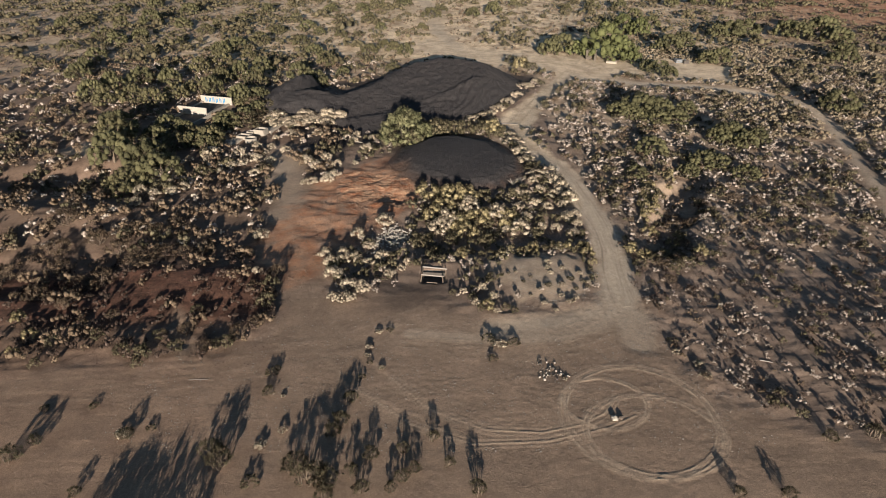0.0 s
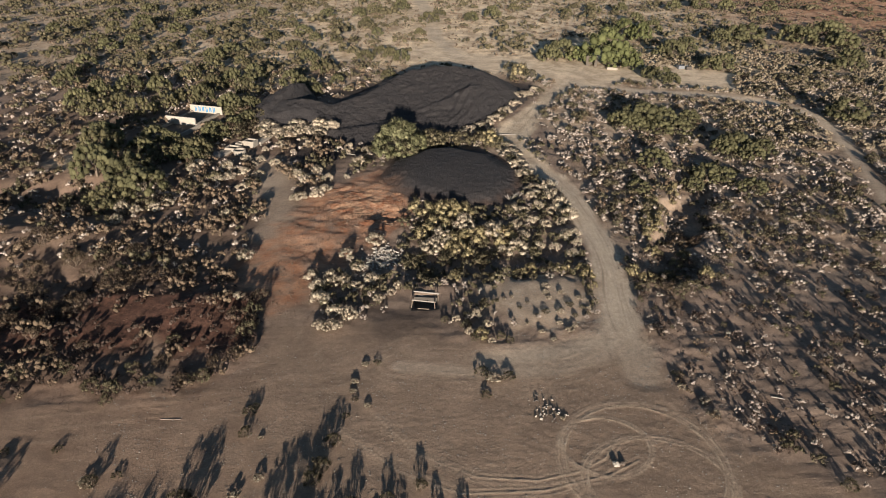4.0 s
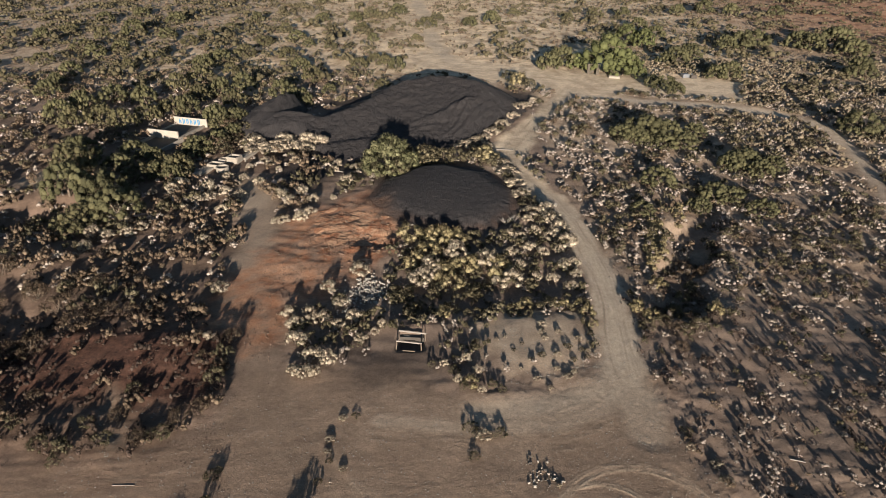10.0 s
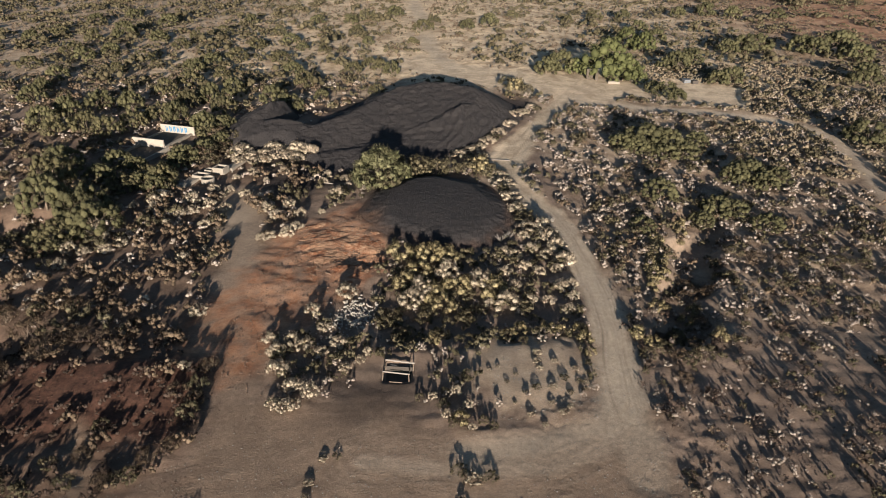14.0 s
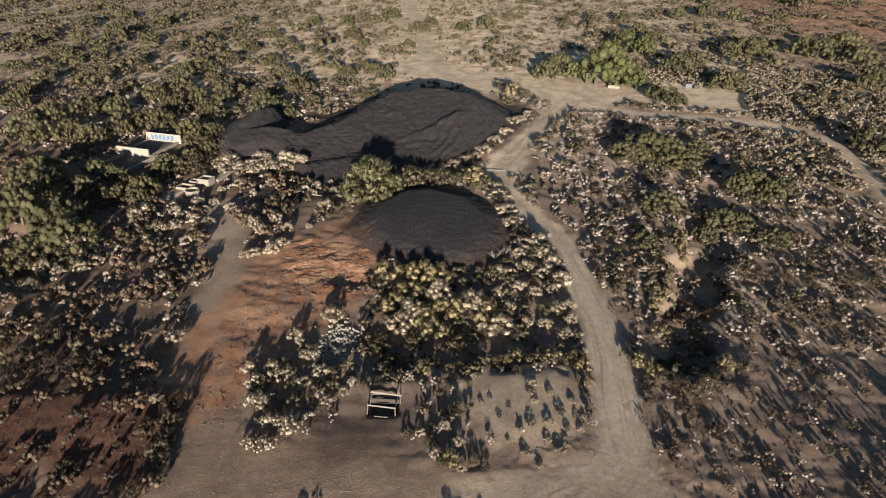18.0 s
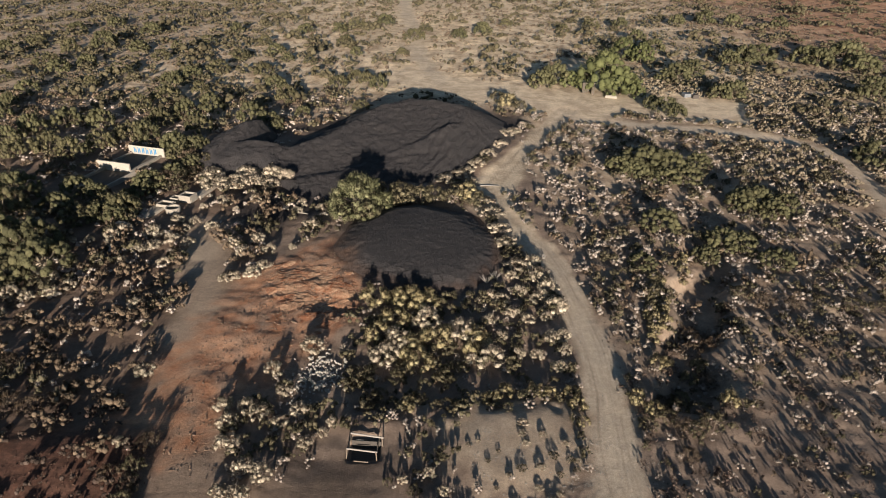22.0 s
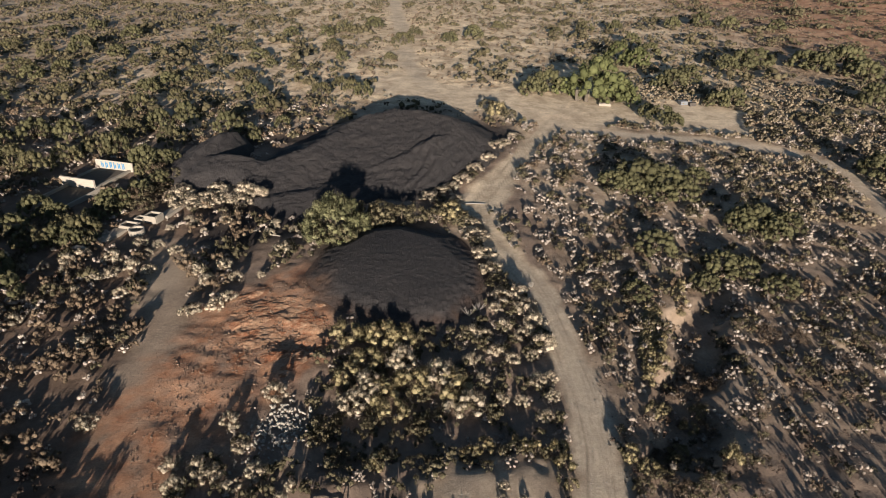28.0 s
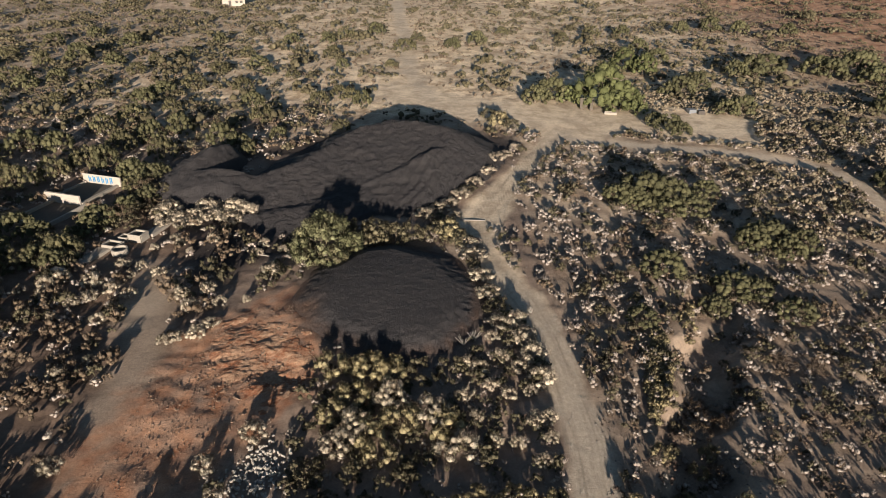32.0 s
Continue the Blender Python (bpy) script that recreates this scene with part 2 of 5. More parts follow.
def waves(x, y, scale, seed, octaves=3):
    """Smooth uneven field of about -1 to 1, from sums of turned sines."""
    r = np.random.default_rng(seed)
    out, amp, total = np.zeros(np.shape(x)), 1.0, 0.0
    for _ in range(octaves):
        for _ in range(5):
            a, p = r.uniform(0, 6.283), r.uniform(0, 6.283)
            f = 6.283 / scale * r.uniform(0.7, 1.4)
            out = out + amp * np.sin(f * (x * np.cos(a) + y * np.sin(a)) + p + 1.3 * np.sin(f * 0.6 * (y * np.cos(a) - x * np.sin(a)) + p * 2))
        total += amp * 2.6
        scale, amp = scale / 2.1, amp * 0.55
    return out / total


# ---- plan ----
ROAD = [(18, 50), (17.9, 58), (18.3, 63), (19, 68), (19.2, 74), (18.8, 80.5), (18.1, 88), (16.4, 95), (13.6, 102), (11.7, 108), (11.9, 114), (14.3, 120.6), (18.2, 130), (22.4, 140), (27.4, 152), (30, 158)]
BRANCH = [(29.4, 151.5), (41, 152), (50.7, 150), (62, 146), (70.5, 140), (73.5, 132.2), (72, 121.2), (69, 110), (65, 96), (61, 80)]
FAR_PATH = [(4, 178), (-1.8, 207), (-3.4, 233), (-9, 285), (-13, 330), (-16, 420)]
FAR_PATH_WEST = [(-120, 300), (-60, 318), (-10, 322), (40, 330)]
LEFT_TRACK = [(-12.5, 50), (-14.7, 58.5), (-16.6, 64), (-19, 70), (-20.4, 76), (-20.9, 85), (-22.8, 92), (-25.4, 98), (-27, 102)]
UPPER_YARD = [(-9.5, 184), (-2.8, 171), (5.7, 167), (15, 159), (23.5, 152), (30, 151), (36, 153), (43, 160), (49, 158), (53.3, 154), (65.3, 152), (71, 168), (61, 173), (55, 173), (46, 176), (33, 175), (19, 176), (6, 184), (-3, 193)]
YARD = [(-60, 12), (-60, 41), (-38, 45), (-30, 46.5), (-22, 46), (-16, 51), (-15.5, 58), (-12, 58), (-8.4, 57), (-2.6, 59), (0.8, 55.5), (6.3, 53.5), (13, 55), (16, 58), (20, 57), (19.6, 50), (20.6, 46.5), (22.5, 42.5), (25.7, 39.5), (29.6, 37), (34, 36), (42, 33), (50, 12)]
RED_SLOPE = [(-18, 86), (-14, 92), (-9, 98), (-4, 96), (-3, 86), (-5, 78), (-8, 73), (-12, 68), (-13.5, 61), (-17, 60.5), (-21, 64.5), (-21.6, 71), (-19.6, 78)]
BARE_KNOLL = [(5.4, 60.4), (5.6, 64.2), (7.4, 66), (10.7, 67.4), (14.5, 67.5), (16.2, 65), (15.9, 62), (14.4, 58.2), (11, 57), (7.6, 56.5)]
SMALL_HEAP = [(-8, 93.5), (-6, 89), (-2, 86), (2.5, 84), (8, 85), (11.5, 91), (12, 97), (9, 104), (2, 108), (-4, 106), (-7.5, 100)]
RINGS = [(15.3, 39.9, 5.6, 5.9), (15.9, 38.0, 4.9, 4.1), (12.9, 41.5, 3.2, 2.9)]
ARC_A = [(-4.5, 44.6), (-1.1, 40.6), (3.2, 38.4), (7.5, 38.1), (10.5, 38.9), (12.6, 40.2), (14, 42.2)]
ARC_B = [(-7, 43), (-2.5, 39), (2, 36.9), (7.8, 37.2), (12.6, 38.6), (15, 40)]
SWEEP_A = [(18.5, 62), (17.6, 57.5), (15.5, 54.8), (11, 53), (5, 52)]
SWEEP_B = [(18, 56), (15.5, 52.5), (11, 50.5), (5, 50), (-3, 51)]
RUT_C = [(-40, 42), (-28, 43.5), (-18, 45.5), (-8, 50), (-2, 54)]
RUT_D = [(-13.5, 60), (-12, 52), (-6, 44), (4, 38)]
DUMP_FOOT = [(-38, 124), (-34.5, 121), (-30, 117.5), (-23.3, 118.5), (-15, 110), (-8.2, 112), (-1.8, 116.5), (4.4, 116.8), (7, 119.8), (10, 124.5), (14.5, 131.5), (17.5, 137.5), (16.5, 150), (5, 160), (-12, 158), (-24, 146), (-36, 136)]
SLAG_SPREAD = [(-33, 121), (-24.5, 112), (-24.5, 106), (-21, 101.5), (-16.3, 99), (-14, 103.5), (-9, 109), (-12, 119), (-25, 120)]
# the crests of the dumped slag: x, y, height
CREST_MAIN = [(-10, 136.2, 4.2), (-6, 140.5, 5.2), (-1, 142.5, 5.9), (4, 141.5, 5.8), (8, 140, 5.4), (11.6, 138, 3.6), (14.0, 136.6, 1.7)]
CREST_FRONT = [(-3, 124.5, 2.2), (2, 127.4, 3.4), (6, 131, 4.6), (9.5, 134, 4.5), (12.2, 135, 2.7)]
CREST_LOBE = [(-33.5, 121, 1.7), (-31.6, 125.5, 2.9), (-29.6, 129.5, 4.0), (-28.4, 133, 4.5), (-27.2, 136, 4.2)]
CREST_RIM = [(-28, 126, 3.4), (-25, 126, 3.5), (-22.5, 125.6, 3.1), (-19.8, 125.2, 2.6), (-16.2, 127, 3.2), (-12.8, 130.6, 3.7), (-10, 134.5, 4.3)]
TANK_AT, TANK_TURN = (-46.4, 120.8), -17.0


def ground_height(x, y, rough=True):
    x, y = np.asarray(x, float), np.asarray(y, float)
    z = -1.9 * smooth(20, 46, x) * smooth(45, 75, y)
    z = z + 0.9 * np.exp(-(((x + 2) / 11) ** 2 + ((y - 93) / 12) ** 2))
    mound = np.where(y < 61, np.exp(-((y - 61) / 6.0) ** 2), np.exp(-((y - 61) / 3.0) ** 2))
    z = z + 1.0 * mound * smooth(-16.5, -20, x) * (0.8 + 0.2 * np.sin(x * 0.7)) * smooth(-75, -45, x)
    z = z + 1.6 * np.exp(-(((x + 50) / 7) ** 2 + ((y - 99) / 5) ** 2)) + 1.2 * np.exp(-(((x + 48) / 10) ** 2 + ((y - 76) / 5) ** 2))
    gully = x - 25.4 - (y - 67) * 0.42 + 0.8 * np.sin(y * 0.6)
    deep = np.maximum(smooth(65.5, 67.5, y) * smooth(82, 72, y), 1.15 * smooth(75, 77, y) * smooth(106, 84, y))
    z = z - 1.5 * deep * smooth(-3.6, -1.6, gully) * smooth(4.2, 1.4, gully)
    z = z - 0.5 * smooth(79.9, 80.9, y + 0.12 * (x + 6) + 0.5 * waves(x, y, 1.5, 16, 2)) * smooth(91, 81.5, y) * smooth(-9.6, -8, x) * smooth(-2.6, -4, x)
    z = z - 1.3 * smooth(55.5, 58.5, y) * smooth(69, 63, y) * smooth(-33, -37, x) * smooth(-62, -52, x)
    z = z - 1.5 * smooth(83, 85.5, y) * smooth(95, 89, y) * smooth(-43, -47, x) * smooth(-70, -62, x)
    z = z - 0.75 * smooth(65.2, 68.0, y - 0.12 * (x - 6) + 1.3 * waves(x, y, 4, 15, 2)) * smooth(90, 70, y) * smooth(-4.5, -2, x) * smooth(16, 13.5, x)
    z = z + 0.22 * smooth(-0.5, 2.5, inside_depth(x, y, BARE_KNOLL))
    far = smooth(190, 420, np.hypot(x, y - 60))
    z = z + far * 3.0 * waves(x, y, 150, 3, 2) + 6.0 * smooth(300, 900, y) * (0.5 + 0.5 * waves(x, y, 600, 5, 1)) + 16 * smooth(110, 330, x) * smooth(150, 330, y)
    calm = np.maximum(np.maximum(smooth(3.5, 1.5, line_distance(x, y, ROAD)), smooth(-2, 2, inside_depth(x, y, YARD))), np.maximum.reduce([smooth(3, 1, line_distance(x, y, BRANCH)), smooth(-1, 1, inside_depth(x, y, BARE_KNOLL)), smooth(3, 1, line_distance(x, y, LEFT_TRACK)), smooth(-2, 2, inside_depth(x, y, UPPER_YARD))]))
    z = z - 0.95 * smooth(1.3, 1.0, np.abs(x + 1.1)) * smooth(1.25, 0.9, np.abs(y - 61.55))
    if not rough:
        return z
    z = z + (1 - 0.85 * calm) * (0.17 * waves(x, y, 11, 11, 3) + 0.07 * waves(x, y, 2.2, 12, 3)) * smooth(400, 200, y)
    z = z + 0.012 * waves(x, y, 1.3, 13, 3) * smooth(200, 120, y)
    z = z - 0.10 * smooth(2.6, 1.4, line_distance(x, y, ROAD))
    return z


def heap_height(x, y):
    """Height of the large slag dump over the ground; below zero outside it."""
    def dump(crest, front, back, side, east=None):
        best = np.full(np.shape(x), -9.0)
        for (ax, ay, az), (bx, by, bz) in zip(crest, crest[1:]):
            for t in np.linspace(0, 1, 7):
                cx, cy, cz = ax + (bx - ax) * t, ay + (by - ay) * t, az + (bz - az) * t
                dx, dy = x - cx, y - cy
                fall = np.hypot(np.where(dy < 0, dy * front, dy * back), np.where(dx > 0, dx * (east or side), dx * side))
                best = np.maximum(best, cz - fall)
        return best
    h = dump(CREST_MAIN, 0.21, 0.62, 0.4)
    h = np.maximum(h, dump(CREST_FRONT, 0.38, 0.6, 0.42))
    hollow = smooth(1.25, 0.8, np.hypot((x + 20.5) / 7.2, (y - 138) / 10.0))
    h = h * (1 - hollow) + np.minimum(h, -0.1) * hollow
    h = np.maximum(h, dump(CREST_LOBE, 0.27, 0.8, 0.5, 1.7))
    h = np.maximum(h, dump(CREST_RIM, 0.25, 0.75, 0.4))
    h = np.maximum(h, dump([(-20, 114, 0.9), (-12, 117, 1.2), (-7, 120, 1.5)], 0.22, 0.2, 0.2))
    h = np.minimum(h, 0.1 + 0.62 * inside_depth(x, y, DUMP_FOOT))
    ribs = 0.10 * np.sin(4.2 * (x - 0.5 * y) + 2 * np.sin(0.4 * y)) * smooth(-2, 4, x) * smooth(136, 128, y)
    gullies = np.abs(waves(0.8 * x + 0.6 * y, 0.35 * (y - x), 3.2, 23, 3))
    return h + 0.12 * waves(x, y, 6, 21, 3) + 0.13 * waves(x, y, 1.6, 22, 3) + 0.06 * waves(x, y, 0.75, 24, 2) + ribs - 0.10 * gullies * smooth(0, 1.5, h)


def small_heap_height(x, y):
    d = inside_depth(x, y, SMALL_HEAP)
    rim = 0.34 * d + 0.1
    top = 0.75 + 0.034 * (y - 84)
    h = np.minimum(rim, top) - 0.14 * np.exp(-np.abs(rim - top))
    crust = 0.10 * waves(x, y, 1.4, 32, 3) * smooth(4.0, 1.0, d) + 0.05 * np.abs(waves(0.4 * x, y, 2.4, 33, 3))
    return h + (0.035 * waves(x, y, 2.2, 31, 3) + crust) * np.clip(d, 0, 1)


# ---- ground ----
def spaced(*runs):
    """Grid lines from runs of (start, end, step)."""
    out = []
    for a, b, s in runs:
        out += list(np.arange(a, b - 1e-6, s))
    return np.array(out)


gx = np.concatenate([-np.geomspace(3000, 122, 26), spaced((-120, -60, 1.5), (-60, -40, 0.8), (-40, -9, 0.42), (-9, 5, 0.25), (5, 8.5, 0.15), (8.5, 22, 0.1), (22, 24, 0.15), (24, 40, 0.42), (40, 75, 0.8), (75, 160, 1.7)), np.geomspace(160, 3000, 26)])
gy = np.concatenate([-np.geomspace(2500, 20, 18), spaced((-18, 24, 2.0), (24, 30, 0.5), (30, 33, 0.25), (33, 45.5, 0.1), (45.5, 47, 0.15), (47, 58, 0.2), (58, 76, 0.45), (76, 92, 0.33), (92, 112, 0.5), (112, 190, 0.9), (190, 430, 3.0)), np.geomspace(430, 4000, 28)])
GX, GY = np.meshgrid(gx, gy)
GZ = ground_height(GX, GY)
track = np.zeros(GX.shape)
for cx, cy, rx, ry in RINGS:
    for k in (0.0, 0.035, 0.085, 0.12):
        q = np.hypot((GX - cx) / rx, (GY - cy) / ry)
        track = np.maximum(track, (1.0, 0.6, 0.9, 0.5)[int(k * 33)] * np.exp(-((q - 1 - k) * rx / 0.075) ** 2) * (0.75 + 0.5 * waves(GX, GY, 3, 70 + int(k * 99), 2)))
for rut in (RUT_C, RUT_D, SWEEP_A, SWEEP_B):
    for off in (0.0, 1.5):
        track = np.maximum(track, 0.2 * np.exp(-((line_distance(GX, GY, rut) - off) / 0.2) ** 2) * (0.7 + 0.6 * waves(GX, GY, 5, 89, 2)))
for arc in (ARC_A, ARC_B):
    for off in (0.0, 0.4):
        track = np.maximum(track, (0.75 - off) * np.exp(-((line_distance(GX, GY, arc) - off) / 0.09) ** 2))
near_road = line_distance(GX, GY, ROAD)
for rut in ([(27, 150), (24, 160), (12, 167), (-4, 180)], [(28, 152), (36, 156), (46, 160), (62, 157)], [(16, 160), (30, 158), (38, 168)], [(24, 140), (27, 150), (33, 163), (36, 172)]):
    for off in (0.0, 1.8):
        track = np.maximum(track, 0.8 * np.exp(-((line_distance(GX, GY, rut) - off) / 0.45) ** 2))
rut_mask = np.zeros(GX.shape)
side = np.where(GX > np.interp(GY, [p[1] for p in ROAD], [p[0] for p in ROAD]), 1, -1)
for k, off in enumerate((-1.6, -1.15, -0.85, -0.5, 0.1, 0.45, 0.8, 1.1, 1.5)):
    strength = (0.35, 0.6, 0.8, 0.4, 0.3, 0.5, 0.8, 0.6, 0.3)[k] * (0.65 + 0.6 * waves(GX * 0.5, GY * 0.25, 3, 80 + k, 2))
    rut_mask = np.maximum(rut_mask, strength * np.exp(-((near_road * side - off - 0.12 * np.sin(GY * 0.35 + k)) / 0.13) ** 2) * smooth(50, 58, GY))
for k, rut in enumerate((SWEEP_A, SWEEP_B)):
    for m in range(1, 8):
        track = np.maximum(track, (0.5 - 0.04 * m) * np.exp(-((line_distance(GX, GY, rut) - 0.45 * m) / 0.14) ** 2) * (0.5 + 0.8 * waves(GX, GY, 5, 90 + m + 9 * k, 2)))
GZ = GZ + 0.045 * track
rows, cols = GX.shape
idx = np.arange(rows * cols).reshape(rows, cols)
quads = np.stack([idx[:-1, :-1], idx[:-1, 1:], idx[1:, 1:], idx[1:, :-1]], -1).reshape(-1, 4)
ground_mesh = mesh_of("ground", np.stack([GX, GY, GZ], -1).reshape(-1, 3), quads, GROUND)
ground_mesh.shade_smooth()
edge = 0.9 * waves(GX, GY, 6, 41, 3)
masks = {
    "road": np.maximum.reduce([0.5 * smooth(5.5, 1.5, np.hypot((GX + 24) / 0.8, (GY - 94) / 1.7) + edge), 0.35 * smooth(-2, 1.5, inside_depth(GX, GY, UPPER_YARD) + edge * 1.5), smooth(2.4, 1.1, (near_road + edge * 0.6) / (1 + 0.55 * smooth(98, 106, GY) * smooth(134, 120, GY))) * (0.35 + 0.65 * smooth(50, 60, GY)) * (1 - 0.55 * smooth(85, 108, GY)), 0.6 * smooth(2.2, 0.3, line_distance(GX, GY, SWEEP_A)) + 0.35 * smooth(1.2, 0.2, line_distance(GX, GY, SWEEP_B)), 0.3 * smooth(-1.5, 1.8, inside_depth(GX, GY, BARE_KNOLL) + 1.5 * edge), (0.5 + 0.4 * smooth(128, 142, GY)) * smooth(2.3, 0.8, line_distance(GX, GY, BRANCH) * (1 + 0.6 * smooth(144, 136, GY)) + edge * 0.7), 0.26 * smooth(3.8, 0.6, line_distance(GX, GY, LEFT_TRACK) + 1.5 * edge) * smooth(60, 84, GY), 0.6 * smooth(3.4, 1.2, line_distance(GX, GY, FAR_PATH) + edge), 0.5 * smooth(4, 1.2, line_distance(GX, GY, FAR_PATH_WEST) + edge)]),
    "yard": np.maximum.reduce([smooth(-1.2, 1.2, inside_depth(GX, GY, YARD) + edge), (0.7 + 0.25 * smooth(70, 86, GY)) * smooth(3.2, 0.7, line_distance(GX, GY, LEFT_TRACK) + edge * 1.1), 0.9 * smooth(5, 2, np.hypot((GX + 23.5) / 0.9, (GY - 97) / 1.4) + edge), 0.45 * smooth(-1.6, 1.4, inside_depth(GX, GY, BARE_KNOLL) + edge * 1.4)]),
    "pale": np.maximum.reduce([0.95 * smooth(2.6, 1.2, (near_road + edge * 0.6) / (1 + 0.55 * smooth(98, 106, GY) * smooth(134, 120, GY))) * smooth(80, 104, GY), smooth(-2, 1.5, inside_depth(GX, GY, UPPER_YARD) + edge * 1.5), smooth(140, 180, GY + 14 * waves(GX, GY, 40, 42, 2)) * smooth(20, -5, GX - 0.42 * GY) * (0.85 + 0.3 * waves(GX, GY, 14, 43, 2)) * (1 - 0.55 * smooth(-40, -90, GX)) * (1 - 0.45 * smooth(70, 120, GX)), (0.18 + 0.22 * smooth(100, 130, GY)) * smooth(17, 22, GX) * smooth(60, 80, GY) * (1 + 0.5 * waves(GX, GY, 8, 45, 2)), 0.8 * smooth(1, 0, np.hypot((GX + 55) / 9, (GY - 101) / 6)), 0.8 * smooth(1.2, 0.4, np.hypot((GX + 24.4 + 0.4 * (GY - 51)) / 1.5, (GY - 51) / 4.6) + 0.2 * edge), 0.12 * smooth(1, 0.3, np.hypot((GX - 26.0 - 0.29 * (GY - 78)) / 1.2, (GY - 83) / 7)), 0.42 * smooth(-1.2, 1.5, inside_depth(GX, GY, BARE_KNOLL) + 1.4 * edge) * (0.8 + 0.5 * waves(GX, GY, 2.5, 48, 3))]),
    "red": np.maximum.reduce([0 * GX, 1.1 * smooth(-1.5, 1.5, inside_depth(GX, GY, RED_SLOPE) + edge * 1.6) * (0.6 + 0.55 * waves(GX, GY, 3.5, 44, 3)), 0.75 * smooth(75, 150, GX) * smooth(165, 240, GY), 0.1 * smooth(-8, -22, GX + 3 * edge) * smooth(52, 46, GY) * smooth(15, 25, GY)]),
    "slag": np.maximum(0.95 * smooth(-1.5, 1.5, inside_depth(GX, GY, SLAG_SPREAD) + edge * 1.2), np.maximum(np.maximum(smooth(-0.5, 0.25, heap_height(GX, GY)), 0.95 * smooth(-3.6, -1.0, heap_height(GX, GY)) * smooth(138, 142, GY)) * smooth(-40, -36, GX) * smooth(105, 109, GY) * smooth(175, 165, GY), np.maximum(0.8 * smooth(-2.5, 0.3, inside_depth(GX, GY, SMALL_HEAP) + edge * 0.7), 0.55 * smooth(5, 1.5, np.hypot((GX + 3) / 1.6, GY - 58.5) + edge)))),
    "maroon": (0.9 - 0.75 * smooth(1.2, 0.4, np.hypot((GX + 24.4 + 0.4 * (GY - 51)) / 1.5, (GY - 51) / 4.6) + 0.2 * edge)) * smooth(7, 3.5, np.abs(GY - 57.5) + edge) * smooth(-15.5, -19, GX + 0.5 * edge) * smooth(-90, -50, GX),
    # west: darker soil; eastern share: shade between tufts put into the colour
    "dark_soil_and_shade": (1 - 0.9 * smooth(1.2, 0.5, np.hypot((GX + 55) / 8, (GY - 101) / 5) + 0.2 * edge)) * 0.85 * smooth(-14, -22, GX + edge) * smooth(150, 110, GY) * smooth(40, 50, GY) * (1 - smooth(-1.2, 1.2, inside_depth(GX, GY, YARD) + edge)) + 0.22 * smooth(19, 24, GX) * smooth(120, 100, GY) * smooth(62, 80, GY) * (1 + 0.8 * waves(GX, GY, 12, 46, 2)),
    "track": 0.8 * track,
    "rut": 0.8 * rut_mask,
}
for key, value in masks.items():
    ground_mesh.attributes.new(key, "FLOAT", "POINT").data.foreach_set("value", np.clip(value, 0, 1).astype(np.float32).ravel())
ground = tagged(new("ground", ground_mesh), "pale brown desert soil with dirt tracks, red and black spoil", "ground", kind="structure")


def heap_thing(name, label, x0, x1, y0, y1, step, height_of, rust=None):
    xs, ys = np.arange(x0, x1, step), np.arange(y0, y1, step)
    X, Y = np.meshgrid(xs, ys)
    h = height_of(X, Y)
    Z = ground_height(X, Y, False) + np.maximum(h, -0.6)
    r, c = X.shape
    i = np.arange(r * c).reshape(r, c)
    q = np.stack([i[:-1, :-1], i[:-1, 1:], i[1:, 1:], i[1:, :-1]], -1).reshape(-1, 4)
    q = q[(h.ravel()[q] > -0.45).any(1)]
    used, inverse = np.unique(q, return_inverse=True)
    me = mesh_of(name, np.stack([X, Y, Z], -1).reshape(-1, 3)[used], inverse.reshape(-1, 4), SLAG)
    me.shade_smooth()
    value = (np.zeros(X.shape) if rust is None else rust(X, Y)).ravel()[used]
    me.attributes.new("rust", "FLOAT", "POINT").data.foreach_set("value", np.clip(value, 0, 1).astype(np.float32))
    return tagged(new(name, me), label, "slag heap")


heap_thing("slag_mound", "large black slag dump with ridged crests and eroded front slope", -42, 28, 104, 160, 0.28, heap_height)
heap_thing("slag_mound", "low rounded black slag heap beside the red slope", -12, 16, 80, 112, 0.2, small_heap_height,
           lambda x, y: np.maximum(smooth(-3.5, -7.5, x) * smooth(97, 90, y), 0.5 * smooth(1.6, 0.2, inside_depth(x, y, SMALL_HEAP))) * (0.65 + 0.5 * waves(x, y, 3, 51, 3)))


def on_ground(x, y):
    """Height of what one stands on at a place: ground or slag."""
    z = float(ground_height(x, y))
    return z + max(0.0, float(heap_height(np.float64(x), np.float64(y))) if -40 < x < 26 and 105 < y < 160 else 0.0, float(small_heap_height(np.float64(x), np.float64(y))))

# ---- plants: x, y, height ----
PALE_HEAP = [
    (-29.7, 116.9, 2), (-24.7, 118, 2.2), (-21, 117.5, 2), (-19.4, 116.7, 1.6), (-25.7, 115.1, 1.9),
    (-23, 114.8, 1.8), (-27.3, 114.8, 1.8), (-29.8, 115, 1.6), (-18.2, 115.4, 1.7), (-20.4, 114.2, 1.6),
]
PALE_TANK = [
    (-26.1, 108.7, 1.6), (-21.2, 108.6, 1.7), (-23.3, 105.9, 1), (-29.9, 102.2, 1.7), (-24.8, 100.1, 1.6), (-27.5, 101.6, 1.4), (-14.5, 107.3, 1.6), (-12.1, 100.1, 2),
    (-14.8, 104.9, 1.4), (-11.8, 105.6, 1.3), (-28.1, 99.8, 1.3), (-25, 107.6, 1.3), (-27.9, 106.6, 1.2),
]
